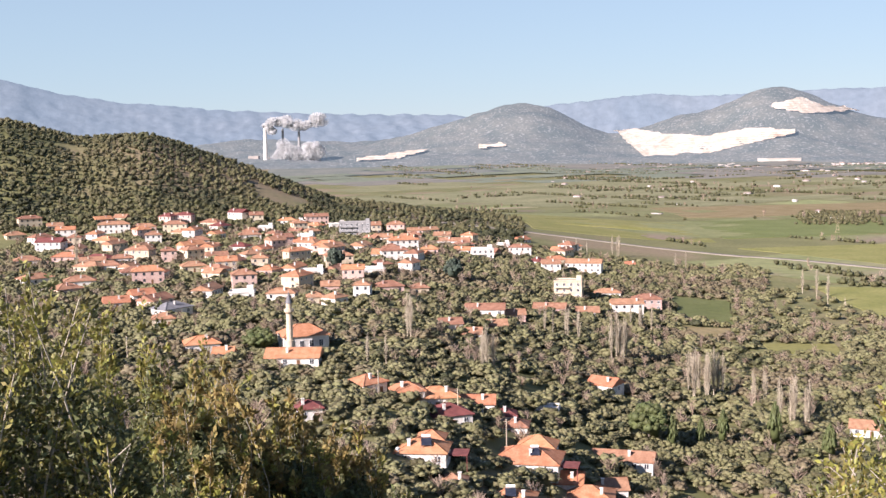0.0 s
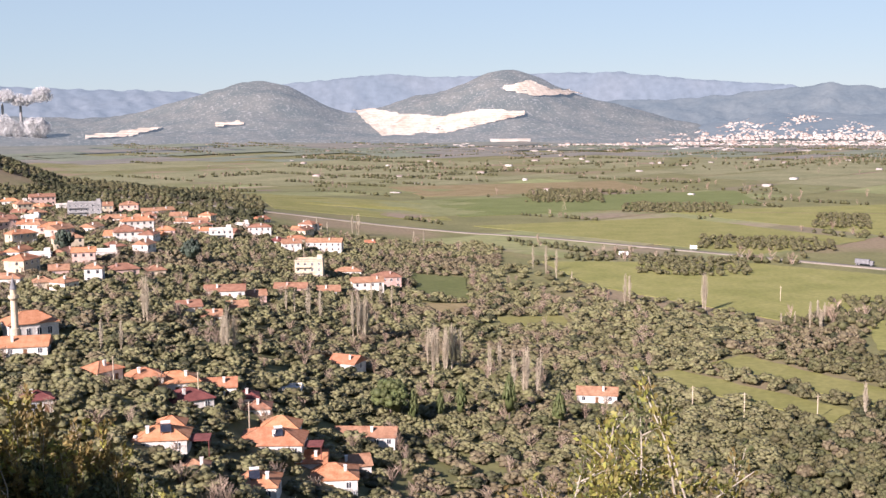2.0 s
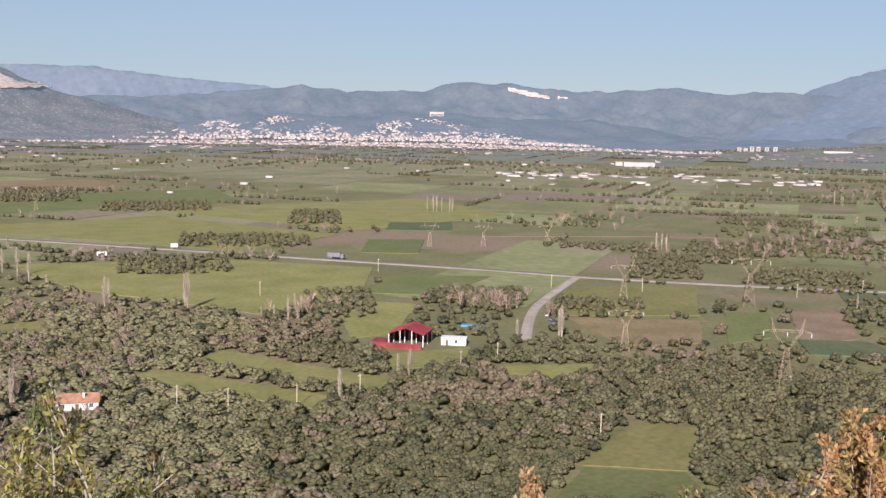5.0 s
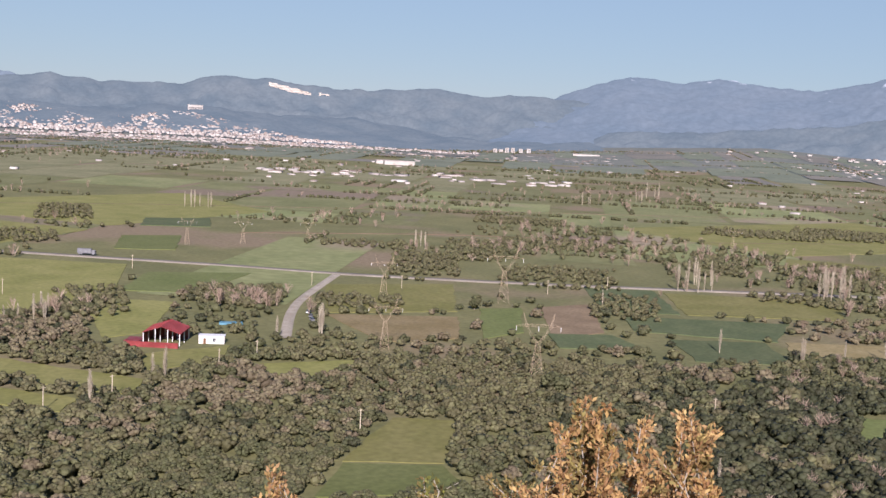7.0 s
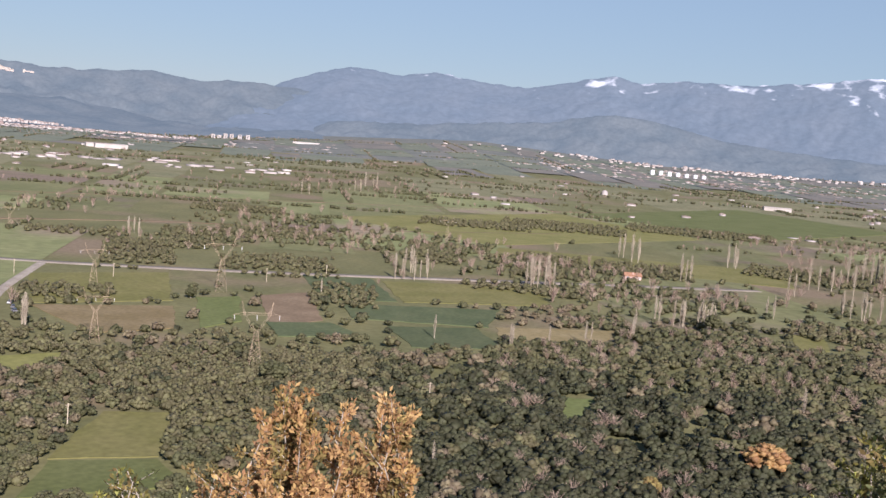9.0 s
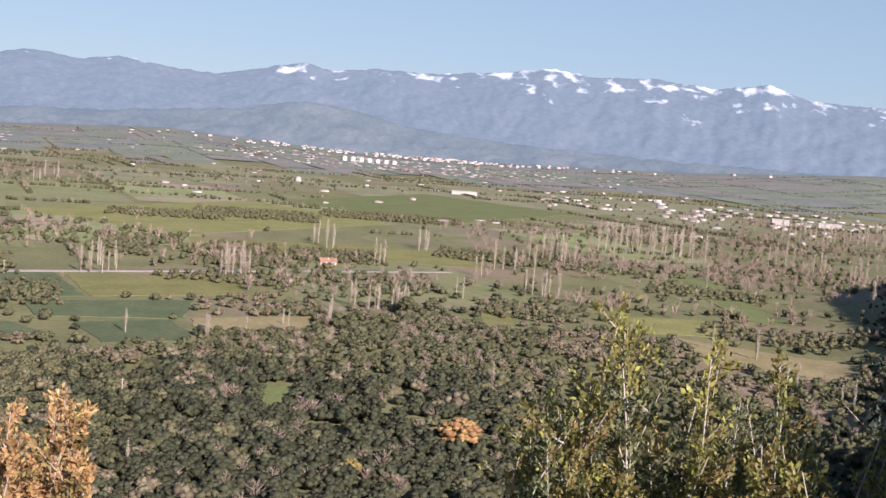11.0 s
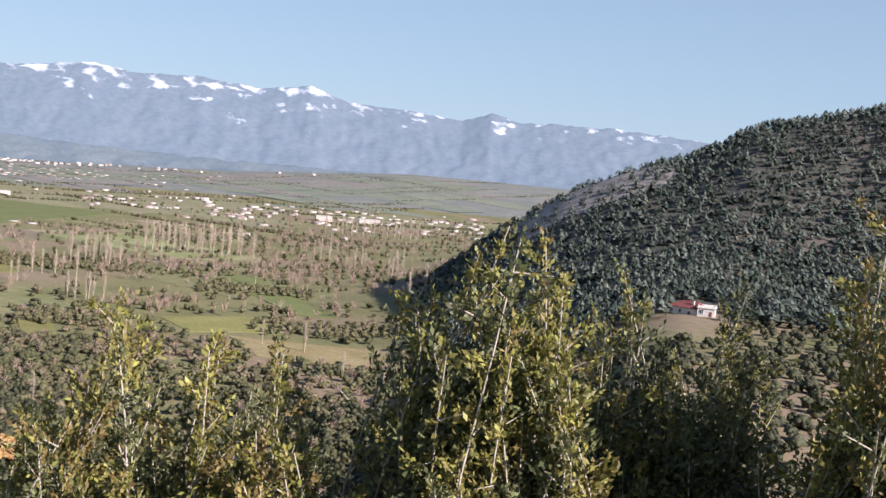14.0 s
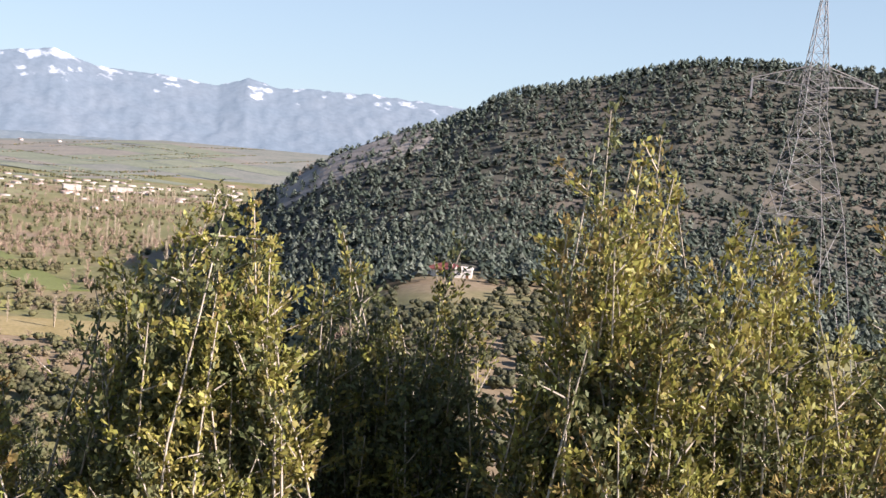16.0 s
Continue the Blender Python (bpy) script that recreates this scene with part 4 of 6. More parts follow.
bm = boxed(-5, 5, -2.2, 2.2, -0.1, 0.9, 0.25)
tarp = part("tarpaulin", bm, TARP)
tarp.matrix_world = pose(317, 366, 0, 0, 0, -40)
tagged(tarp, "blue tarpaulin over a low heap in the yard", "tarpaulin")

# cars, a lorry and hoardings along the roads
def car(x, y, turn, paint, big=False):
    ob = new("lorry" if big else "car")
    ob.matrix_world = Matrix.Translation((x, y, float(land(x, y)) + (0.5 if big else 0.3))) @ pose(0, 0, 0, 0, 0, turn)
    if big:
        part("cargo_box", boxed(-6.0, 2.5, -1.25, 1.25, 0.9, 3.6, 0.06), paint, ob)
        part("cab", boxed(2.8, 5.0, -1.2, 1.2, 0.5, 2.9, 0.2), paint, ob)
        part("chassis", boxed(-6.0, 5.0, -0.5, 0.5, 0.5, 0.85), SLATE, ob)
        part("windscreen", boxed(4.99, 5.04, -1.0, 1.0, 1.7, 2.6), PANE, ob)
        wheels, r = ((-4.8, 1), (-4.8, -1), (-3.4, 1), (-3.4, -1), (3.9, 1), (3.9, -1)), 0.5
    else:
        bm = boxed(-2.1, 2.1, -0.85, 0.85, 0.3, 0.85, 0.15)
        part("body", bm, paint, ob)
        bm = boxed(-1.5, 0.9, -0.75, 0.75, 0.851, 1.45, 0.2)
        part("cabin", bm, PANE, ob)
        wheels, r = ((-1.3, 1), (-1.3, -1), (1.3, 1), (1.3, -1)), 0.32
    for wx, s in wheels:
        bm = bmesh.new()
        bmesh.ops.create_cone(bm, cap_ends=True, segments=12, radius1=r, radius2=r, depth=0.24, matrix=pose(wx, s * (0.95 if big else 0.8), r, 90, 0, 0))
        part("wheel", bm, SLATE, ob)
    return ob


tagged(car(392, 584, -57, SLATE, True), "dark grey box lorry driving on the highway", "lorry")
tagged(car(362, 365, 40, FRAME), "white car parked beside the dirt lane", "car")
tagged(car(356, 357, 40, SLATE), "dark grey car parked beside the dirt lane", "car")
tagged(car(350, 350, 60, SLATE), "dark grey car parked beside the dirt lane", "car")
for x, y, w in ((272.4, 664, 6.0), (328.7, 681, 4.5)):
    ob = new("hoarding")
    ob.matrix_world = Matrix.Translation((x, y, 0)) @ pose(0, 0, 0, 0, 0, -25)
    part("board", boxed(-w / 2, w / 2, -0.1, 0.1, 1.2, 3.6), FRAME, ob)
    for k in (-1, 1):
        part("post", boxed(k * w * 0.35 - 0.08, k * w * 0.35 + 0.08, 0.11, 0.3, -0.2, 3.4), STEEL, ob)
    tagged(ob, "blank white roadside hoarding on two posts", "hoarding", "roadside hoardings")

# ---- trees of the plain and slopes ----
OLIVES = [crown_template(s, 60, 13, 0.35, 0.11, fine=False) for s in range(8)]
OLIVES_NEAR = [crown_template(50 + s, 170, 24, 0.27, 0.085, fine=False) for s in range(8)]
OLIVES_FAR = [crown_template(20 + s, 14, 6, 0.46, 0.2, fine=False) for s in range(6)]
OLIVES_TINY = [crown_template(30 + s, 5, 2, 0.6, 0.3, fine=False, heart=0.8) for s in range(5)]
rng = np.random.RandomState(11)


def thick(az, r, x, y):
    """How densely trees stand at a place, 0 to 1."""
    if az < 16:
        return (0.86 if r < 330 or az > 5 else 0.74) if r < 760 else 0.4
    if az < 34:
        edge = 560 - (az - 16) * 5
    elif az < 64:
        edge = 425
    elif az < 72:
        edge = 430 + (az - 64) * 10
    else:
        edge = 560
    d = 0.97 if r < edge else max(0.0, 0.35 - (r - edge) / 500)
    if az > 66 and r > 330:
        d *= 0.55 + 0.5 * float(wave(x, y, 90, 2, 5) > -0.1)
    if az > 88:
        d *= 0.6
    return d


olives = {k: [] for k in range(7)}
close_olives, bare = [], []
for gx in np.arange(-260, 760, 4.7):
    for gy in np.arange(-230, 800, 4.7):
        x, y = gx + rng.uniform(-1.9, 1.9), gy + rng.uniform(-1.9, 1.9)
        r, az = math.hypot(x, y), math.degrees(math.atan2(x, y))
        if not (-27 < az < 112) or not ((185 if az < 18 else 238) < r < 780) or (az > 103.5 and r > 330):
            continue
        if rng.rand() > thick(az, r, x, y) or not free(x, y, 0.5 if az < 16 else 2.0):
            continue
        size = rng.uniform(1.9, 3.1) * (1.3 if rng.rand() < 0.12 else 1.0) * (1.28 if az > 66 and r < 430 else 1.0)
        z = float(land(x, y))
        tone = float(wave(x, y, 130, 3, 9)) + rng.normal() * 0.22
        if (az < 24 and rng.rand() < 0.10) or (az > 68 and rng.rand() < 0.09):
            bare.append((x, y, z - 0.3, size * 1.0, rng.uniform(4, 6.5)))
            continue
        wide = size * (1.2 if az < 30 else 1.06)
        spot = (x, y, z + size * (0.42 if az < 30 else 0.55), wide, size * (rng.uniform(0.62, 0.92) if az < 30 else rng.uniform(0.8, 1.1)))
        if r < 300 and 34 < az < 74 and len(close_olives) < 290:
            close_olives.append(spot)
        else:
            k = 0 if tone < 0.12 else 1 if tone < 0.38 else 2
            if az > 64 and k == 0 and rng.rand() < 0.45:
                k = 1
            if (r < 425 and rng.rand() < float(smooth(56, 73, az)) * (0.9 if az < 84 else 0.5)) or rng.rand() < 0.04:
                k = 3
            if az < 30 and k < 2 and rng.rand() < 0.8:
                k = 4
            if r > 470 and k in (0, 1) and az > 24:
                k = 5
            if k == 4 and r < 345:
                k = 6
            olives[k].append(spot)
for k, (material, label) in enumerate(((OLIVE_A, "grey-green olive trees of the groves and gardens"), (OLIVE_B, "deep green trees between the olives"), (OLIVE_C, "brownish half-bare bushes among the olives"), (MAQUIS, "dark evergreen maquis oaks on the lower slope"), (OLIVE_PALE, "pale olive trees of the village gardens, hazy light put into their tone"), (OLIVE_B, "farther olive trees at the edge of the plain"), (OLIVE_PALE, "pale olive trees between the nearest houses, hazy light put into their tone"))):
    scatter("olive_grove", olives[k], OLIVES_FAR if k == 5 else OLIVES_NEAR if k == 6 else OLIVES, material, label, "trees", k)
TWIGS = [twig_template(s, 56, 0.8, 0.016, 0.1) for s in range(5)]
TWIGS_FAR = [twig_template(s, 28, 0.8, 0.03, 0.1) for s in range(5)]
scatter("bare_scrub", bare, TWIGS, BROWN_TWIG, "brown leafless trees between the olives", "trees", 5)

# the nearest olives, each a tree of its own
olive_trunk = trunk_mesh("trunk", 1.6, 0.28, 0.16, BARK)
olive_crowns = []
for V, F in [crown_template(40 + s, 320, 30, 0.27, 0.075) for s in range(6)]:
    W = V.copy()
    olive_crowns.append(mesh_of("crown", W, F, OLIVE_A if len(olive_crowns) % 3 == 0 else OLIVE_B))
for k, (x, y, z, r, h) in enumerate(close_olives):
    tree = new("olive_tree")
    ground_z = float(land(x, y))
    tree.matrix_world = pose(x, y, ground_z - 0.1, 0, 0, k * 77)
    trunk = new("trunk", olive_trunk)
    trunk.parent = tree
    crown = new("crown", olive_crowns[k % 6])
    crown.parent = tree
    crown.matrix_local = Matrix.Translation((0, 0, z - ground_z + 0.1)) @ Matrix.Diagonal((r, r, h, 1))
    tagged(tree, "grey-green rounded olive tree in a dense grove", "tree", "olive grove trees")

# olives planted on the hill behind the village, pines on the eastern spur
hill = []
for az in np.arange(-27, 4, 0.3):
    for r in np.arange(770, 1090, 6.2):
        a, d = az + rng.uniform(-0.1, 0.1), r + rng.uniform(-2, 2)
        x, y = d * math.sin(radians(a)), d * math.cos(radians(a))
        z = float(land(x, y))
        if rng.rand() < (0.96 if z > 31 else 0.62) and free(x, y) and wave(x, y, 160, 3, 3) < 0.75:
            size = rng.uniform(1.4, 3.3)
            hill.append((x, y, z + size * 0.55, size, size * rng.uniform(0.85, 1.3)))
tone = [float(wave(q[0], q[1], 130, 3, 6)) + rng.normal() * 0.25 for q in hill]
scatter("olive_hill", [q for q, v in zip(hill, tone) if v < 0.05], OLIVES_FAR, OLIVE_A, "planted olive trees over the hill behind the village", "trees", 6)
scatter("scrub_hill", [q for q, v in zip(hill, tone) if 0.05 <= v < 0.3], OLIVES_FAR, OLIVE_B, "green scrub over the hill behind the village", "trees", 7)
scatter("scrub_hill", [q for q, v in zip(hill, tone) if v >= 0.3], OLIVES_FAR, MAQUIS, "dark evergreen scrub along the hill behind the village", "trees", 17)


def conifer(seed, tiers=5):
    """A ragged pine of unit height: tiers of drooping sprays."""
    rng2 = np.random.RandomState(seed)
    V, F = [], []
    for k in range(tiers):
        z = 0.14 + 0.82 * k / tiers
        reach = 0.5 * (1 - z) ** 0.7 + 0.07
        for j in range(4):
            t = rng2.uniform(0, 6.283)
            s = reach * rng2.uniform(0.7, 1.25)
            n = len(V)
            c, q = math.cos(t), math.sin(t)
            V += [(0.03 * c, 0.03 * q, z + 0.25), (s * c - 0.45 * s * q, s * q + 0.45 * s * c, z - 0.06), (s * 1.1 * c, s * 1.1 * q, z - 0.02), (s * c + 0.45 * s * q, s * q - 0.45 * s * c, z - 0.02)]
            F.append((n, n + 1, n + 2, n + 3))
    return np.array(V), np.array(F)


PINES = [conifer(s) for s in range(5)]
spur, young, shrubs = [], [], []
for az in np.arange(101, 141, 0.36):
    for r in np.arange(395, 815, 6.0):
        a, d = az + rng.uniform(-0.16, 0.16), r + rng.uniform(-2.5, 2.5)
        x, y = d * math.sin(radians(a)), d * math.cos(radians(a))
        z = float(land(x, y))
        if not free(x, y) or (d < 440 and 115.7 < a < 118.4):
            continue
        rocky = float(smooth(106.8, 109, a) * smooth(116.4, 112, a) * smooth(630, 720, d)) * (1.05 - 0.7 * abs(float(wave(x, y, 40, 3, 5))))
        if rng.rand() < 0.72 * (1 - 0.9 * rocky) * float(smooth(102.5, 106, a)):
            h = rng.uniform(3.0, 6.4) * (1.25 if a > 118 and d > 740 else 1.0)
            # A random share gets the paler needle colour that imitates sunlit trees.
            (young if rng.rand() < 0.4 else spur).append((x, y, z + 0.8, h * 0.95, h))
        elif rng.rand() < (0.8 - 0.4 * rocky) * float(smooth(101.5, 105, a)):
            s = rng.uniform(0.8, 1.7)
            shrubs.append((x, y, z + 0.9 + s * 0.3, s, s))
scatter("pine_wood", spur, PINES, PINE, "young dark green pines over the eastern spur", "trees", 8)
scatter("young_pine_wood", young, PINES, PINE_LIT, "pale blue-green young pines over the eastern spur, sunlight and haze painted in", "trees", 18)
scatter("spur_scrub", shrubs, OLIVES_TINY, MAQUIS, "low dark scrub between the pines", "scrub", 9)

# maquis on the near flank of the spur
flank = []
for az in np.arange(102, 141, 1.0):
    for r in np.arange(45, 400, 5.5):
        a, d = az + rng.uniform(-0.5, 0.5), r + rng.uniform(-2.5, 2.5)
        x, y = d * math.sin(radians(a)), d * math.cos(radians(a))
        if rng.rand() > min(1.0, d / 300) * 0.95 or not free(x, y) or (d > 340 and 114.5 < a < 119) or (a < 101 and d > 200):
            continue
        s = rng.uniform(1.2, 2.6)
        flank.append((x, y, float(land(x, y)) + s * 0.5, s, s * rng.uniform(0.8, 1.1)))
scatter("maquis", flank, OLIVES_FAR, MAQUIS, "dark evergreen maquis over the near flank", "scrub", 10)

# hedges and thickets across the plain
ux, uy = math.cos(radians(-57)), math.sin(radians(-57))
hedge, wood, thin = [], [], []
for _ in range(500):
    d = math.sqrt(rng.uniform(600 ** 2, 3300 ** 2))
    a = rng.uniform(-4, 106)
    if a < 10 and d < 950 or d > 1500 and rng.rand() < 0.45:
        continue
    x0, y0 = d * math.sin(radians(a)), d * math.cos(radians(a))
    run = rng.uniform(30, 190) * (0.6 + d / 1500)
    along = rng.rand() < 0.72
    vx, vy = (ux, uy) if along else (-uy, ux)
    for k in np.arange(0, run, rng.choice([3.4, 4.2, 6.0])):
        x, y = x0 + vx * k + rng.uniform(-2, 2), y0 + vy * k + rng.uniform(-2, 2)
        if rng.rand() < 0.8 and free(x, y):
            size = rng.uniform(1.3, 2.6) * (1 + d / 6000)
            z = float(land(x, y))
            if rng.rand() < 0.2:
                thin.append((x, y, z - 0.3, size, rng.uniform(4, 8)))
            else:
                hedge.append((x, y, z + size * 0.55, size, size * 1.05))
for a0, d0, spread, n in ((62, 880, 70, 130), (66, 840, 60, 130), (70, 780, 70, 160), (73, 700, 70, 150), (78, 690, 60, 130), (57, 960, 60, 90), (54, 800, 45, 70), (46, 1000, 60, 50), (20, 1250, 90, 80), (26, 1300, 90, 90), (33, 880, 40, 40),
                          (88, 900, 90, 160), (94, 900, 90, 200), (98, 1000, 110, 230), (93, 1250, 150, 260), (100, 1350, 130, 260), (86, 1150, 120, 120), (103, 900, 80, 130), (30, 705, 22, 40), (21, 690, 30, 40), (97, 700, 40, 60), (90, 680, 40, 60),
                          (47, 520, 18, 24), (42.5, 545, 22, 90), (33, 520, 22, 60), (104, 1600, 120, 150), (96, 1700, 200, 200), (60, 1600, 160, 90), (45, 1900, 220, 110), (30, 2000, 240, 130), (15, 1900, 220, 120), (72, 1800, 200, 90)):
    for _ in range(n):
        c = at(a0, d0)
        x, y = c.x + rng.normal() * spread * 0.7, c.y + rng.normal() * spread * 0.45
        if not free(x, y):
            continue
        z, size = float(land(x, y)), rng.uniform(1.8, 3.4)
        if rng.rand() < (0.5 if a0 > 84 else 0.25):
            thin.append((x, y, z - 0.3, size * 1.2, rng.uniform(5, 10)))
        else:
            (hedge if rng.rand() < 0.5 else wood).append((x, y, z + size * 0.55, size, size * 1.1))
# olive plots and orchards between the fields, planted in rows
GROVES = ((17.6, 21.2, 1144, 1327), (22.4, 27.4, 1040, 1144), (26.2, 32.6, 767, 838), (23.2, 28.5, 639, 715), (31.6, 34.2, 923, 1046), (45.5, 50.0, 780, 819), (49.0, 52.3, 632, 767), (54.8, 60.7, 632, 721), (51.8, 54.5, 736, 858), (39.3, 43.6, 537, 587), (38.7, 43.5, 521, 587), (32.3, 35.9, 500, 577), (44.8, 49.6, 534, 568), (59.5, 62.7, 542, 617), (54.4, 60.4, 822, 891), (64.1, 67.2, 744, 849), (69.7, 73.0, 715, 849), (64.7, 70.3, 1033, 1109), (53.2, 57.8, 1016, 1076), (67.2, 73.7, 638, 674), (73.7, 78.4, 769, 848), (81.2, 89.2, 848, 936), (68.8, 75.1, 1074, 1179), (92.1, 97.8, 759, 810), (94.9, 103.3, 596, 638), (83.5, 88.1, 586, 638), (75.1, 82.3, 1164, 1260))
for b0, b1, d0, d1 in GROVES:
    c0, wide, deep = at((b0 + b1) / 2, (d0 + d1) / 2), (b1 - b0) * (d0 + d1) / 2 * 0.01745, d1 - d0
    a = radians((b0 + b1) / 2)
    for i in np.arange(-wide / 2, wide / 2, 5.0):
        for j in np.arange(-deep / 2, deep / 2, 5.2):
            e = j + 0.12 * i * float(wave(c0.x, c0.y, 300, 1, 2))
            x, y = c0.x + i * math.cos(a) + e * math.sin(a) + rng.uniform(-1.7, 1.7), c0.y - i * math.sin(a) + e * math.cos(a) + rng.uniform(-1.7, 1.7)
            if rng.rand() < 0.95 - 0.5 * (abs(i) / wide + abs(j) / deep) and np.min((ROADS[:, 0] - x) ** 2 + (ROADS[:, 1] - y) ** 2) > 64 and not any((x - p0) ** 2 + (y - p1) ** 2 < (r0 + 2) ** 2 for p0, p1, r0 in KEEP_CLEAR):
                size = rng.uniform(1.9, 2.8)
                wood.append((x, y, float(land(x, y)) + size * 0.6, size, size * 0.95))
scatter("hedgerow", hedge, OLIVES_TINY, OLIVE_B, "dark hedges and tree rows between the fields", "hedges", 12)
scatter("thicket", wood, OLIVES_FAR, OLIVE_A, "grey-green thickets on the plain", "trees", 13)
scatter("bare_thicket", thin, TWIGS_FAR, BROWN_TWIG, "brown leafless tree belts on the plain", "trees", 14)

# tall bare poplars, each a thing
poplar_trunk = trunk_mesh("trunk", 0.95, 0.014, 0.004, TWIG, 5)
poplar_crowns = []
for s in range(4):
    V, F = twig_template(60 + s, 200, 0.55, 0.012, 0.06)
    V = V * np.array((0.078, 0.078, 1.0))
    poplar_crowns.append(mesh_of("crown", V, F, TWIG))
count = 0


def poplars(bearing, dist, tall, n, spread):
    global count
    c = at(bearing, dist)
    r2 = random.Random(int(bearing * 100) + int(dist))
    for k in range(n):
        off = (k / max(1, n - 1) - 0.5) * spread if n > 1 else 0.0
        a = radians(bearing)
        x, y = c.x + math.cos(a) * off + r2.uniform(-2, 2) * (n > 1), c.y - math.sin(a) * off + r2.uniform(-4, 4) * (n > 1)
        h = max(7.0, min(30.0, tall)) * r2.uniform(0.82, 1.1)
        tree = new("poplar")
        tree.matrix_world = pose(x, y, float(land(x, y)) - 0.2, 0, 0, r2.uniform(0, 360)) @ Matrix.Diagonal((h, h, h, 1))
        for name, me in (("trunk", poplar_trunk), ("branches", poplar_crowns[count % 4])):
            ob = new("crown" if name == "branches" else name, me)
            ob.parent = tree
        tagged(tree, "tall slender leafless poplar with upswept pale branches", "tree", "bare poplars")
        count += 1


poplars(-18.25, 610, 24, 1, 2)
poplars(-1.93, 371, 15, 4, 3)
poplars(2.04, 338, 16, 4, 3)
poplars(6.07, 444, 14, 6, 13)
poplars(8.79, 424, 20, 6, 9)
poplars(9.93, 504, 13, 4, 5)
poplars(13.02, 390, 18, 12, 12)
poplars(15.63, 392, 12, 4, 6)
poplars(17.40, 357, 17, 6, 7)
poplars(8.67, 789, 17, 3, 8)
poplars(6.68, 775, 12, 3, 12)
poplars(11.89, 747, 14, 2, 6)
poplars(17.72, 662, 14, 1, 2)
poplars(18.91, 620, 16, 1, 2)
poplars(-3.86, 318, 10, 3, 5)
poplars(18.39, 642, 17, 1, 2)
poplars(19.70, 599, 8, 1, 2)
poplars(22.62, 529, 17, 2, 3)
poplars(26.09, 525, 19, 2, 2)
poplars(30.24, 494, 9, 2, 2)
poplars(31.64, 490, 12, 3, 3)
poplars(34.12, 349, 14, 1, 2)
poplars(37.58, 377, 14, 3, 3)
poplars(34.07, 354, 11, 1, 2)
poplars(42.95, 454, 12, 2, 2)
poplars(45.41, 464, 15, 3, 4)
poplars(31.86, 505, 12, 3, 4)
poplars(50.36, 793, 13, 2, 2)
poplars(39.00, 1060, 17, 6, 24)
poplars(65.79, 480, 13, 1, 2)
poplars(69.73, 470, 15, 2, 2)
poplars(71.71, 486, 10, 1, 2)
poplars(73.53, 501, 11, 1, 2)
poplars(75.86, 528, 13, 1, 2)
poplars(59.81, 573, 12, 1, 2)
poplars(63.95, 657, 16, 4, 10)
poplars(65.11, 664, 14, 2, 5)
poplars(70.73, 668, 18, 6, 13)
poplars(75.19, 894, 19, 3, 11)
poplars(80.45, 913, 19, 3, 8)
poplars(61.30, 1420, 19, 3, 9)
poplars(58.73, 1308, 17, 3, 8)
poplars(77.70, 583, 15, 5, 18)
poplars(79.05, 584, 17, 4, 12)
poplars(50.37, 807, 15, 1, 2)
poplars(61.89, 1501, 24, 3, 18)
poplars(64.47, 690, 18, 4, 17)
poplars(71.06, 683, 20, 5, 14)
poplars(75.50, 862, 23, 2, 10)
poplars(78.15, 777, 20, 3, 9)
poplars(80.40, 896, 19, 2, 8)
poplars(78.92, 581, 14, 6, 18)
poplars(82.63, 645, 14, 2, 3)
poplars(86.49, 890, 28, 4, 16)
poplars(87.64, 884, 26, 3, 11)
poplars(91.25, 1047, 28, 14, 68)
poplars(94.74, 826, 22, 1, 2)
poplars(98.10, 1070, 23, 4, 22)
poplars(99.96, 1020, 22, 3, 10)
poplars(101.90, 924, 24, 3, 9)
poplars(86.65, 688, 18, 8, 24)
poplars(85.09, 812, 21, 6, 24)
poplars(83.25, 759, 18, 2, 3)
poplars(75.94, 533, 14, 1, 2)
poplars(73.81, 512, 11, 1, 2)
poplars(95.35, 558, 15, 1, 2)
poplars(97.69, 545, 16, 2, 4)
poplars(102.27, 446, 14, 1, 2)
poplars(84.54, 405, 13, 1, 2)
poplars(66.28, 295, 9, 1, 2)
poplars(92.06, 1053, 33, 16, 85)
poplars(101.42, 915, 22, 2, 6)
poplars(102.91, 719, 23, 2, 5)
poplars(100.40, 1510, 29, 18, 129)
poplars(99.56, 477, 13, 1, 2)
poplars(101.69, 457, 11, 1, 2)


def upright(name, bearing, dist, tall, wide, material, label, shape="cypress", quads=420):
    """A cypress, or a rounded single tree, of its own."""
    V, F = crown_template(int(bearing * 10) + 200, quads * 3, 70, 0.2, 0.05, heart=0.7)
    V = V * np.array((wide / 2, wide / 2, tall * (0.55 if shape == "cypress" else 0.52)))
    if shape == "cypress":
        k = np.clip((V[:, 2] + tall * 0.3) / (tall * 0.85), 0, 1)
        V[:, :2] *= (1.05 - 0.8 * k ** 1.6)[:, None]
    tree = new(name)
    tree.matrix_world = Matrix.Translation(at(bearing, dist))
    new("trunk", trunk_mesh("trunk", tall * 0.5, 0.3, 0.15, BARK)).parent = tree
    crown = new("crown", mesh_of("crown", V, F, material))
    crown.parent = tree
    crown.location = (0, 0, tall * (0.42 if shape == "cypress" else 0.46))
    return tagged(tree, label, "tree")


upright("pine_tree", 10.3, 318, 14, 13, CYPRESS, "broad bright green pine among the gardens", "round", 700)
for b, d, h, w in ((11.5, 317, 13, 3.6), (14.0, 330, 14, 4.2), (16.5, 332, 17, 5.0), (12.9, 326, 11, 3.4), (19.1, 322, 13, 5.0)):
    upright("cypress", b, d, h, w, CYPRESS, "dark green pointed cypress in a row beside gardens")
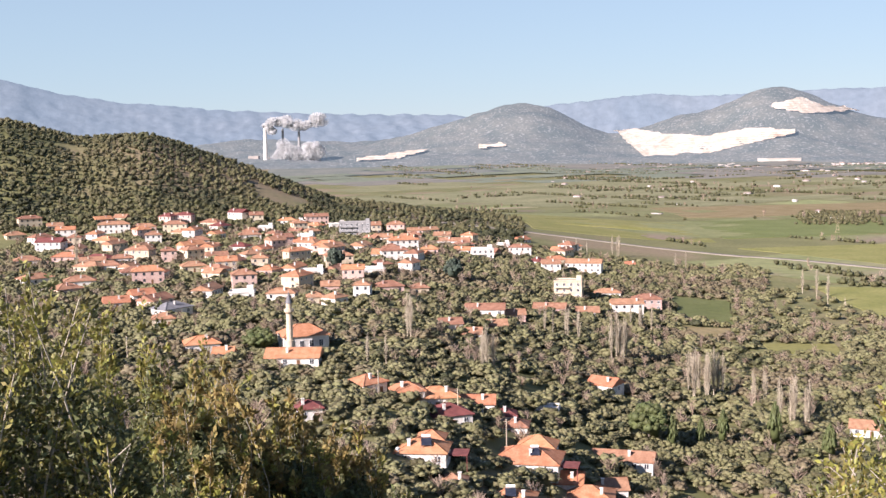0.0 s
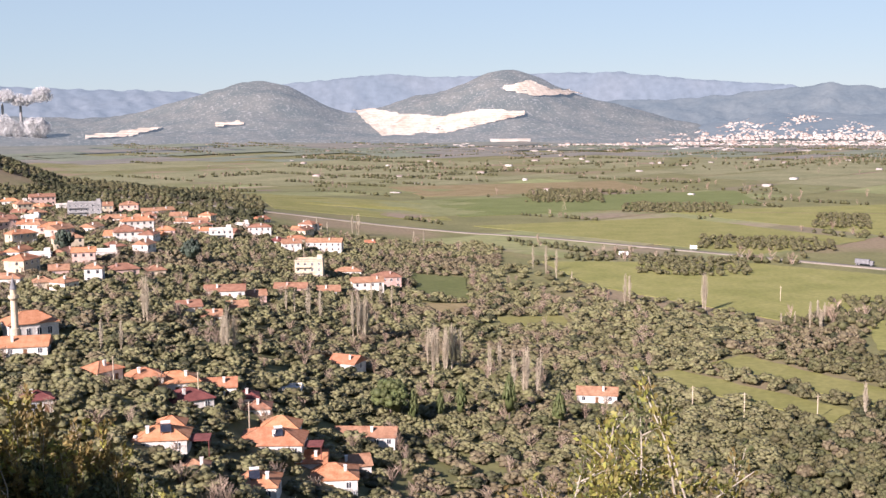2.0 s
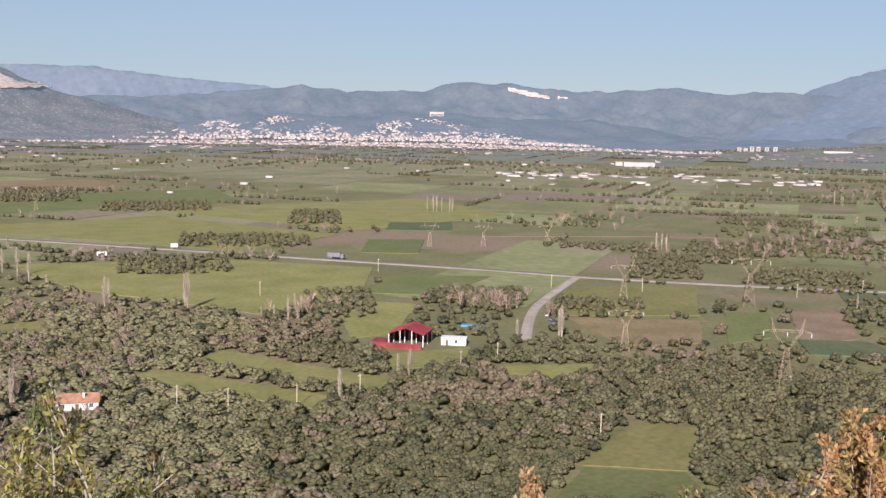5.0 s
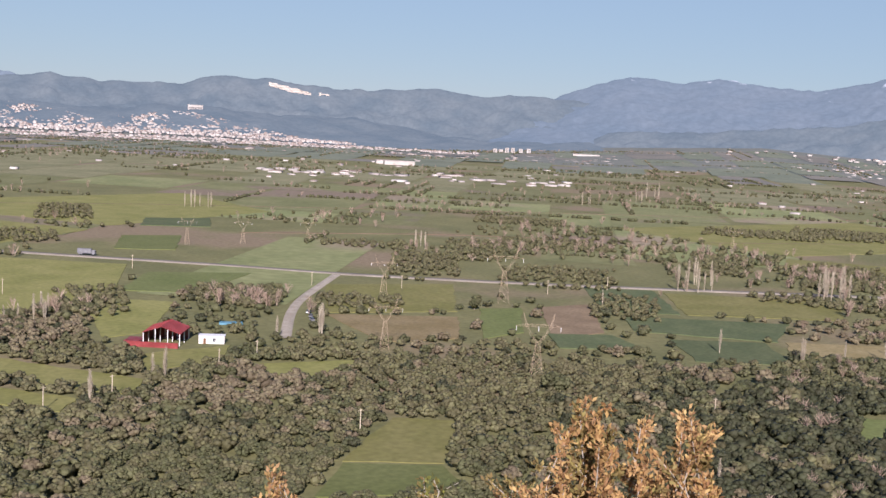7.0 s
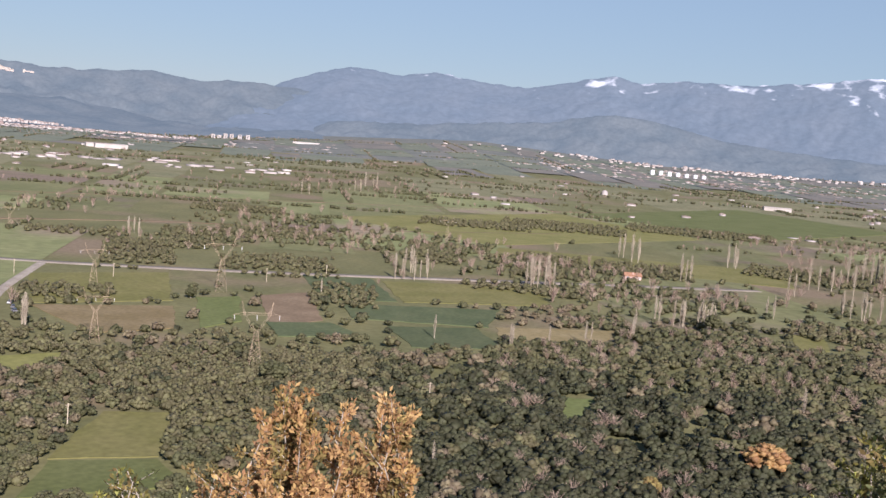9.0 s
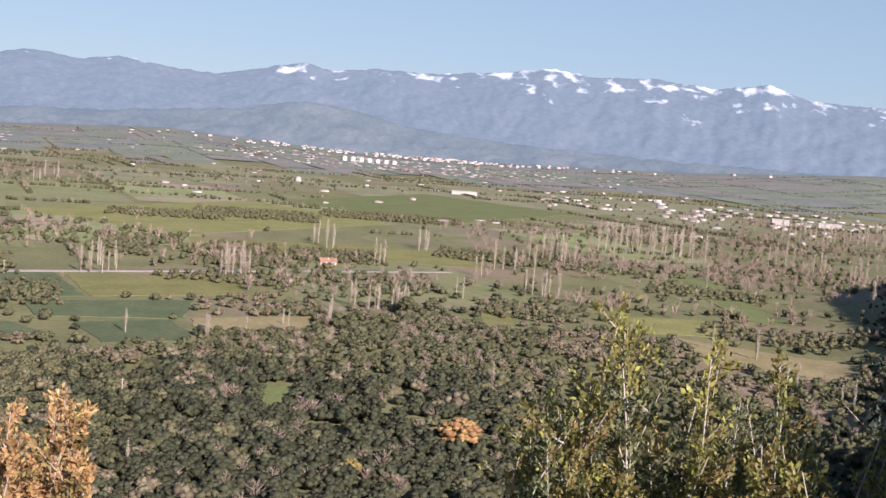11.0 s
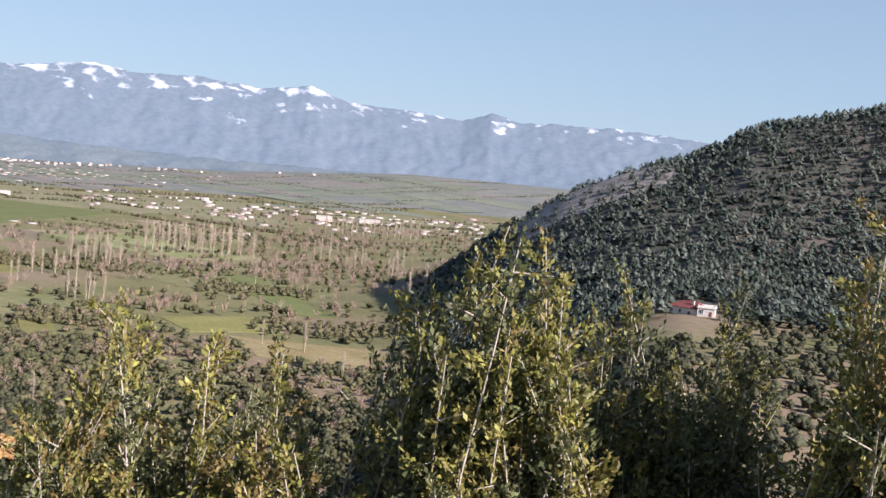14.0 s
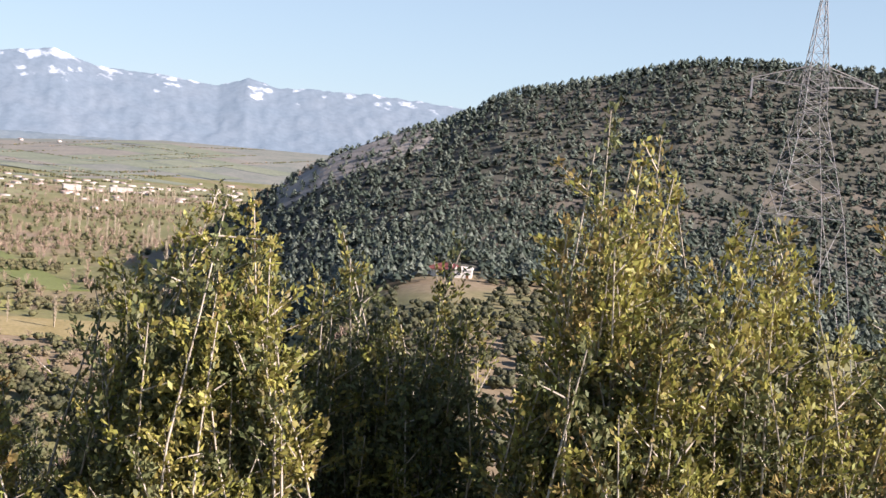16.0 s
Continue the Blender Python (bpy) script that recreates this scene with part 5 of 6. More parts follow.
upright("oak_tree", 83.1, 327, 11, 14, LEAF_GOLD, "round oak with withered orange leaves", "round", 600)
upright("oak_tree", 77.6, 290, 7, 6, LEAF_RUST, "small oak with rusty brown leaves", "round", 300)
upright("holm_oak", 79.8, 570, 11, 10, OLIVE_B, "tall dark evergreen oak at the grove's edge", "round", 400)
upright("holm_oak", -9.6, 345, 9, 12, CYPRESS, "dense green tree before the mosque", "round", 500)
upright("pine_tree", -5.6, 560, 13, 10, PINE, "dark village pine between the houses", "round", 400)
upright("pine_tree", 0.4, 540, 13, 10, PINE, "dark village pine between the houses", "round", 400)
upright("holm_oak", 57.7, 380, 9, 11, OLIVE_B, "dark evergreen oak beside the field", "round", 400)
upright("holm_oak", 53.3, 545, 6, 6, OLIVE_B, "lone dark tree beside the highway", "round", 300)

# ---- pylons and poles ----
RUST = surface("rusty_lattice_steel", (0.40, 0.30, 0.19), (0.52, 0.41, 0.28), 2.0, rough=0.6)
GALV = surface("dull_lattice_steel", (0.22, 0.21, 0.20), (0.36, 0.35, 0.34), 2.0, rough=0.6)


def bar(bm, a, b, w):
    a, b = Vector(a), Vector(b)
    v = b - a
    bmesh.ops.create_cube(bm, size=1.0, matrix=Matrix.Translation((a + b) / 2) @ v.to_track_quat("X", "Z").to_matrix().to_4x4() @ Matrix.Diagonal((v.length, w, w, 1)))


def lattice(bm, z0, z1, h0, h1, w, bays):
    """Four leaning legs with cross-bracing."""
    for k in range(bays):
        za, zb = z0 + (z1 - z0) * k / bays, z0 + (z1 - z0) * (k + 1) / bays
        ha, hb = h0 + (h1 - h0) * k / bays, h0 + (h1 - h0) * (k + 1) / bays
        ca, cb = [(-ha, -ha), (ha, -ha), (ha, ha), (-ha, ha)], [(-hb, -hb), (hb, -hb), (hb, hb), (-hb, hb)]
        for i in range(4):
            j = (i + 1) % 4
            bar(bm, (*ca[i], za), (*cb[i], zb), w)
            bar(bm, (*ca[i], za), (*cb[j], zb), w * 0.6)
            bar(bm, (*ca[j], za), (*cb[i], zb), w * 0.6)
            bar(bm, (*cb[i], zb), (*cb[j], zb), w * 0.6)


def cat_pylon(bearing, dist, tall, turn):
    ob = new("pylon")
    ob.matrix_world = Matrix.Translation(at(bearing, dist)) @ pose(0, 0, 0, 0, 0, -bearing + turn) @ Matrix.Scale(tall / 25.0, 4)
    bm = bmesh.new()
    lattice(bm, -0.5, 14, 2.4, 0.7, 0.062, 5)
    part("lower_tower", bm, RUST, ob)
    bm = bmesh.new()
    for s in (-1, 1):
        for y in (-0.6, 0.6):
            bar(bm, (0, y, 14), (s * 4.0, y, 20), 0.038)
            bar(bm, (s * 0.7, y, 14), (s * 4.8, y, 20), 0.05)
            bar(bm, (s * 4.0, y, 20), (s * 5.6, 0, 25), 0.05)
            bar(bm, (s * 4.8, y, 20), (s * 5.6, 0, 25), 0.05)
        for k in range(5):
            bar(bm, (s * (0.3 + k * 0.8), -0.6, 14.5 + k * 1.2), (s * (0.9 + k * 0.85), 0.6, 14.8 + k * 1.2), 0.038)
    part("head", bm, RUST, ob)
    bm = bmesh.new()
    for y in (-0.6, 0.6):
        bar(bm, (-8.5, 0, 20), (8.5, 0, 20), 0.075)
        bar(bm, (-5.0, y, 20.8), (5.0, y, 20.8), 0.05)
        for s in (-1, 1):
            bar(bm, (s * 5, y, 20.8), (s * 8.5, 0, 20), 0.05)
        for k in range(-5, 5):
            bar(bm, (k, y, 20.8), (k + 1, 0, 20), 0.034)
    part("crossarm", bm, RUST, ob)
    for x in (-8, 0, 8):
        part("insulator", boxed(x - 0.08, x + 0.08, -0.08, 0.08, 18.4, 19.9), FRAME, ob)
    return tagged(ob, "rust-coloured lattice pylon with a wide crossarm", "pylon", "plain pylons")


for b, d, h, t in ((56.68, 398, 25, 8), (54.76, 569, 29, 8), (48.75, 438, 21, 5), (48.58, 574, 21, 5), (38.61, 768, 19, 5), (41.36, 781, 18, 5), (44.6, 800, 17, 5), (19.3, 1050, 18, 5), (66, 900, 20, 0)):
    cat_pylon(b, d, h, t)

# the near pylon on the spur
tower = new("pylon")
base = at(134.0, 122)
tower.matrix_world = Matrix.Translation((base.x, base.y, base.z)) @ pose(0, 0, 0, 0, 0, -134 + 18)
foot = 89.6 - base.z
bm = bmesh.new()
lattice(bm, -0.5, foot, 3.3 + foot * 0.12, 3.3, 0.062, 2)
lattice(bm, foot, foot + 10.5, 3.3, 1.15, 0.062, 4)
part("lower_tower", bm, GALV, tower)
bm = bmesh.new()
lattice(bm, foot + 10.5, foot + 15.0, 1.15, 0.95, 0.06, 4)
part("body", bm, GALV, tower)
bm = bmesh.new()
lattice(bm, foot + 15.0, foot + 23.5, 0.95, 0.12, 0.066, 5)
part("peak", bm, GALV, tower)
for s in (-1, 1):
    bm = bmesh.new()
    for y in (-0.95, 0.95):
        bar(bm, (s * 0.95, y, foot + 15.2), (s * 6.5, 0, foot + 13.6), 0.066)
        bar(bm, (s * 1.0, y, foot + 13.2), (s * 6.5, 0, foot + 13.6), 0.066)
        for k in range(4):
            bar(bm, (s * (1.0 + k * 1.3), y * (1 - k / 4), foot + 15.1 - k * 0.4), (s * (1.6 + k * 1.3), y * (1 - k / 4), foot + 13.3 + k * 0.08), 0.039)
    part("crossarm", bm, GALV, tower)
    part("insulator", boxed(s * 6.4 - 0.1, s * 6.4 + 0.1, -0.1, 0.1, foot + 11.6, foot + 13.5), SLATE, tower)
tagged(tower, "tall grey lattice pylon standing on the wooded spur", "pylon")


def pole(bearing, dist, tall):
    ob = new("utility_pole")
    ob.matrix_world = Matrix.Translation(at(bearing, dist)) @ pose(0, 0, 0, 0, 0, -bearing + 30)
    new("post", shared(("post", 1), lambda: boxed(-0.11, 0.11, -0.11, 0.11, -0.3, 7.6, 0.03), CREAM)).parent = ob
    new("crossarm", shared(("crossarm", 1), lambda: boxed(-0.8, 0.8, -0.05, 0.05, 7.0, 7.12), CREAM)).parent = ob
    return tagged(ob, "pale concrete utility pole above the trees", "utility pole", "utility poles")


for b, d in ((25.85, 348), (28.4, 343), (31.9, 346), (35.15, 359), (40.36, 398), (42.25, 414), (47.7, 319), (65.8, 365), (-7.46, 725), (-16.1, 346), (3.0, 262), (-3.6, 278), (0.5, 276), (44.9, 600), (49.5, 600), (30, 560), (36, 650), (57, 610), (60, 640), (12.4, 430), (6, 620)):
    pole(b, d, 8)

# ---- quarries cut into the far hills ----
def scar(name, b0, b1, seed, label, low, high, material=QUARRY, lift=22, slope=land, near=3150, far=3720):
    """A pale terraced cut draped on a far slope, between two elevation angles seen from the lookout."""
    d = np.linspace(near, far, 200)
    B = np.linspace(b0, b1, 140)
    k = (B - b0) / (b1 - b0)
    lo, hi = np.interp(k, *zip(*low)), np.interp(k, *zip(*high))
    lo += 0.03 * wave(B * 40, B * 7, 24, 3, seed)
    hi += 0.03 * wave(B * 40, B * 7, 24, 3, seed + 2)
    V = []
    for i, b in enumerate(B):
        x, y = d * math.sin(radians(b)), d * math.cos(radians(b))
        z = slope(x, y) + lift * smooth(near, near + 250, d)
        el = np.maximum.accumulate(np.degrees(np.arctan2(z - EYE_Z, d))) + np.arange(len(d)) * 1e-6
        for e in np.linspace(lo[i], max(hi[i], lo[i] + 0.02), 40):
            r = float(np.interp(e, el, d))
            h = float(np.interp(r, d, z)) + 2.5 * math.floor(e * 9) - 2.5 * e * 9
            V.append((r * math.sin(radians(b)), r * math.cos(radians(b)), h + 1.2 * float(wave(b * 90, r, 60, 3, seed))))
    F = [(i * 40 + j, i * 40 + j + 1, i * 40 + j + 41, i * 40 + j + 40) for i in range(139) for j in range(39)]
    return tagged(new(name, mesh_of(name, V, F, material)), label, "quarry", kind="structure")


scar("quarry_face", 8.6, 17.3, 1, "wide pale stone quarry cut at the hill's foot", ((0, 0.3), (0.08, -0.45), (0.18, -1.2), (0.46, -1.15), (0.65, -0.8), (1, -0.12)), ((0, 0.42), (0.1, 0.3), (0.28, -0.03), (0.52, -0.17), (0.74, 0.17), (1, 0.08)))
scar("quarry_face", 16.2, 20.2, 2, "smaller pale quarry cut near the hilltop", ((0, 1.15), (0.4, 0.8), (1, 0.92)), ((0, 1.3), (0.35, 1.6), (0.6, 1.15), (1, 1.08)))
scar("quarry_face", -4.4, -0.8, 3, "low pinkish quarry terrace beside the power plant", ((0, -1.1), (0.6, -1.0), (1, -0.62)), ((0, -0.95), (0.4, -0.78), (1, -0.55)))
scar("quarry_face", 1.8, 3.2, 4, "small white quarry patch on the slope", ((0, -0.55), (1, -0.52)), ((0, -0.38), (1, -0.34)))

scar("quarry_face", 42.4, 44.5, 5, "white stone quarry on the wooded mountain", ((0, 1.22), (0.5, 0.95), (1, 0.88)), ((0, 1.42), (0.4, 1.25), (1, 0.98)), lift=5, slope=middle_slope, near=3850, far=4290)
scar("quarry_face", 44.9, 45.4, 6, "small white quarry patch on the wooded mountain", ((0, 0.9), (1, 0.86)), ((0, 1.0), (1, 0.95)), lift=5, slope=middle_slope, near=3850, far=4290)

# ---- the town and scattered far buildings ----
def town(name, count, place, size, tall, material, roof, label, seed, roofed=0.5):
    rng3 = np.random.RandomState(seed)
    VV, FF, RV, RF = [], [], [], []
    cube = np.array([(-.5, -.5, 0), (.5, -.5, 0), (.5, .5, 0), (-.5, .5, 0), (-.5, -.5, 1), (.5, -.5, 1), (.5, .5, 1), (-.5, .5, 1)])
    sides = np.array([(0, 1, 5, 4), (1, 2, 6, 5), (2, 3, 7, 6), (3, 0, 4, 7), (4, 5, 6, 7)])
    tent = np.array([(-.56, -.56, 1), (.56, -.56, 1), (.56, .56, 1), (-.56, .56, 1), (-.25, 0, 1.32), (.25, 0, 1.32), (-.25, 0, 1.32), (.25, 0, 1.32)])
    slopes = np.array([(0, 1, 5, 4), (1, 2, 7, 5), (2, 3, 6, 7), (3, 0, 4, 6)])
    made = 0
    while made < count:
        b, d = place(rng3)
        x, y = d * math.sin(radians(b)), d * math.cos(radians(b))
        a = rng3.uniform(0, 1.57)
        w, l, h = rng3.uniform(*size), rng3.uniform(*size), rng3.uniform(*tall)
        z = float(land(x, y)) - 1
        if d > 3180:
            z += 7
        for tmpl, fc, V, F in ((cube, sides, VV, FF), (tent, slopes, RV, RF)):
            if tmpl is tent and rng3.rand() > roofed:
                continue
            q = tmpl * (w, l, h)
            V.append(np.stack([q[:, 0] * math.cos(a) - q[:, 1] * math.sin(a) + x, q[:, 0] * math.sin(a) + q[:, 1] * math.cos(a) + y, q[:, 2] + z], 1))
            F.append(fc + 8 * (len(V) - 1))
        made += 1
    tagged(new(name, mesh_of(name, np.concatenate(VV), np.concatenate(FF), material)), label, "buildings", kind="stuff")
    if RV:
        tagged(new(name + "_roofs", mesh_of(name + "_roofs", np.concatenate(RV), np.concatenate(RF), roof)), "tile roofs of the " + label, "roofs", kind="stuff")


TOWN_WALL = surface("far_white_walls", (0.36, 0.32, 0.285), (0.48, 0.44, 0.40), 40, island=0.25)
TOWN_ROOF = surface("far_tile_roofs", (0.34, 0.25, 0.205), (0.42, 0.31, 0.26), 40, island=0.2)


def old_town(r3):
    while True:
        b, d = r3.uniform(19, 53), r3.uniform(2930, 3640)
        top = np.interp(b, (19, 22, 24, 27, 30, 33, 38, 42, 47, 53), (3030, 3110, 3300, 3600, 3640, 3500, 3580, 3450, 3180, 3060))
        bottom = np.interp(b, (19, 30, 40, 53), (3000, 2980, 2950, 2990))
        if bottom < d < top and wave(b * 50, d * 0.3, 60, 2, 4) > -0.42:
            return b, d


town("town", 3400, old_town, (5, 10), (3, 6.5), TOWN_WALL, TOWN_ROOF, "white and pink houses of a hillside town", 21, 0.38)
town("suburb", 380, lambda r3: (r3.uniform(8, 60), r3.uniform(2650, 3080)), (6, 18), (2, 4), TOWN_WALL, TOWN_ROOF, "scattered white houses and sheds beyond the fields", 22, 0.4)
town("hill_village", 620, lambda r3: (r3.normal(79, 5.5), r3.uniform(2600, 3400)), (6, 13), (2.5, 5), TOWN_WALL, TOWN_ROOF, "small white village under the mountains", 23, 0.5)
town("east_village", 120, lambda r3: (r3.uniform(86, 106), r3.normal(1950, 190)), (6, 15), (2.5, 4.5), TOWN_WALL, TOWN_ROOF, "white houses and workshops among poplars", 24, 0.5)
town("far_farms", 130, lambda r3: (r3.uniform(4, 104), math.sqrt(r3.uniform(1200 ** 2, 2800 ** 2))), (5, 12), (2, 4), TOWN_WALL, TOWN_ROOF, "white farm buildings scattered over the plain", 25, 0.5)
town("plain_sheds", 45, lambda r3: (r3.uniform(42, 58), r3.normal(1750, 60)), (6, 22), (2, 4), TOWN_WALL, TOWN_ROOF, "low white sheds in a row on the plain", 26, 0.2)


def block(bearing, dist, wide, deep, tall, label, floors=0, category="building"):
    ob = new("apartment_block" if floors else "warehouse")
    p = at(bearing, dist)
    ob.matrix_world = Matrix.Translation((p.x, p.y, p.z + (5 if dist > 3180 else -1))) @ pose(0, 0, 0, 0, 0, -bearing + 8)
    part("wall", boxed(-wide / 2, wide / 2, 0, deep, -2, tall), TOWN_WALL, ob)
    part("roof", boxed(-wide / 2 - 0.5, wide / 2 + 0.5, -0.5, deep + 0.5, tall + 0.004, tall + 0.9), TOWN_WALL, ob)
    for f in range(floors):
        z = 1.2 + f * 3.0
        if z + 1.6 < tall:
            part("window_row", boxed(-wide / 2 + 2, wide / 2 - 2, -0.12, 0.05, z, z + 1.4), PANE, ob)
    return tagged(ob, label, category)


for b, h in ((53.9, 19), (54.2, 16), (54.5, 22), (54.8, 20), (55.2, 17), (55.6, 19)):
    block(b, 3080 + 30 * (h % 3), 10, 10, h * 0.72, "white high-rise flats at the town's edge", 9)
block(38.85, 3620, 45, 15, 18, "large white public building above the town", 4)
block(49.1, 2150, 58, 22, 8, "long white factory hall on the plain", 0, "warehouse")
block(48.3, 2180, 30, 18, 7, "long white factory hall on the plain", 0, "warehouse")
block(82.2, 1850, 42, 16, 6, "low farm buildings with pale roofs", 0, "warehouse")
block(97.9, 1800, 26, 16, 9, "white workshop among bare poplars", 0, "warehouse")
block(100.2, 1830, 34, 16, 8, "white workshop among bare poplars", 0, "warehouse")
block(16.6, 3120, 110, 20, 9, "long white hall below the quarry", 0, "warehouse")
block(58.5, 3000, 70, 20, 6, "long white factory hall on the plain", 0, "warehouse")
hut = new("dome_tank")
hut.matrix_world = Matrix.Translation(at(73.75, 1862))
bm = bmesh.new()
bmesh.ops.create_uvsphere(bm, u_segments=16, v_segments=8, radius=8.5, matrix=Matrix.Translation((0, 0, 5)))
part("dome", bm, TOWN_WALL, hut)
bm = bmesh.new()
bmesh.ops.create_cone(bm, cap_ends=True, segments=16, radius1=8.6, radius2=8.6, depth=6, matrix=Matrix.Translation((0, 0, 2)))
part("drum", bm, TOWN_WALL, hut)
hut.scale = (0.6, 0.6, 0.6)
tagged(hut, "white domed storage tank on the plain", "tank")
for k in range(7):
    ob = new("storage_tank")
    p = at(76.0 + k * 0.42, 2900)
    ob.matrix_world = Matrix.Translation((p.x, p.y, p.z + 7 - k * 0.6)) @ Matrix.Scale(0.62, 4)
    bm = bmesh.new()
    bmesh.ops.create_cone(bm, cap_ends=True, segments=18, radius1=9, radius2=9, depth=22)
    part("drum", bm, FRAME, ob)
    bm = bmesh.new()
    bmesh.ops.create_cone(bm, cap_ends=True, segments=18, radius1=9.2, radius2=0.5, depth=2.2, matrix=Matrix.Translation((0, 0, 12.15)))
    part("lid", bm, FRAME, ob)
    tagged(ob, "white cylindrical storage tank in a row", "tank", "tank farm")

# ---- the power plant ----
plant = new("power_plant")
plant.matrix_world = Matrix.Translation(at(-8.9, 3380))
for k, (x, w, h) in enumerate(((-80, 36, 15), (-40, 30, 26), (60, 60, 18), (150, 50, 10), (15, 30, 20))):
    part("hall", boxed(x - w / 2, x + w / 2, 0, 30, -6, h, 0.5), TOWN_WALL, plant)
bm = bmesh.new()
bmesh.ops.create_cone(bm, cap_ends=True, segments=16, radius1=8, radius2=4.6, depth=110, matrix=Matrix.Translation((0, -16, 52)))
part("chimney", bm, WHITE, plant, "tall pale concrete chimney")
for x in (48, 96):
    bm = bmesh.new()
    bmesh.ops.create_cone(bm, cap_ends=True, segments=14, radius1=5, radius2=3.2, depth=100, matrix=Matrix.Translation((x, 12, 55)))
    part("chimney", bm, GREY_WALL, plant)
tagged(plant, "power plant with tall chimneys at the plain's edge", "power plant")
STEAM = leaf_mat("white_steam", (0.80, 0.80, 0.80), (0.92, 0.92, 0.92), 20, 0.06, 1.0, 0.0, 0.5)


def plume(puffs, flecks, seed):
    """Steam as a drift of fine flecks, thick at the heart of each puff and thin at its rim."""
    r4 = np.random.RandomState(seed)
    V = []
    for x, z, wide, tall in puffs:
        for k in range(5):
            c = np.array((x, 0, z)) + r4.normal(size=3) * (wide * 0.7, 8, tall * 0.5)
            n = int(flecks * r4.uniform(0.5, 1.4))
            d = r4.normal(size=(n, 3))
            d *= (r4.rand(n, 1) ** 0.62) / np.linalg.norm(d, axis=1)[:, None]
            q = c + d * (wide * 0.95, wide * 0.6, tall * 0.75)
            a, b = r4.normal(size=(n, 3)), r4.normal(size=(n, 3))
            s = r4.uniform(0.9, 1.9, (n, 1))
            V.append(np.stack([q - a * s, q + a * s * 0.6 + b * s, q - b * s], 1).reshape(-1, 3))
    V = np.concatenate(V)
    ob = new("steam_plume", mesh_of("steam_plume", V, np.arange(len(V)).reshape(-1, 3), STEAM))
    ob.matrix_world = Matrix.Translation(at(-8.9, 3360))
    return tagged(ob, "billowing white steam drifting beside the chimneys", "steam", kind="stuff")


plume(((4, 112, 10, 9), (28, 120, 18, 14), (58, 124, 22, 17), (92, 120, 24, 17), (130, 122, 26, 18)), 900, 1)
plume(((34, 22, 18, 20), (60, 34, 22, 28), (90, 28, 26, 30), (126, 24, 24, 26), (150, 34, 20, 20)), 1300, 2)

# ---- shrubs and small trees beside the lookout ----
STEM = surface("pale_shrub_stem", (0.40, 0.35, 0.28), (0.55, 0.49, 0.40), 0.2, fine=0.03)


def tube(V, F, pts, r0, r1):
    n0 = len(V)
    m = len(pts)
    for i, p in enumerate(pts):
        d = pts[min(i + 1, m - 1)] - pts[max(i - 1, 0)]
        d = d / (np.linalg.norm(d) + 1e-9)
        a = np.cross(d, (0.3, 0.9, 0.1))
        a /= np.linalg.norm(a) + 1e-9
        b = np.cross(d, a)
        r = r0 + (r1 - r0) * i / (m - 1)
        for k in range(3):
            t = 2.0944 * k
            V.append(p + (a * math.cos(t) + b * math.sin(t)) * r)
    for i in range(m - 1):
        for k in range(3):
            F.append((n0 + i * 3 + k, n0 + i * 3 + (k + 1) % 3, n0 + i * 3 + 3 + (k + 1) % 3, n0 + i * 3 + 3 + k))


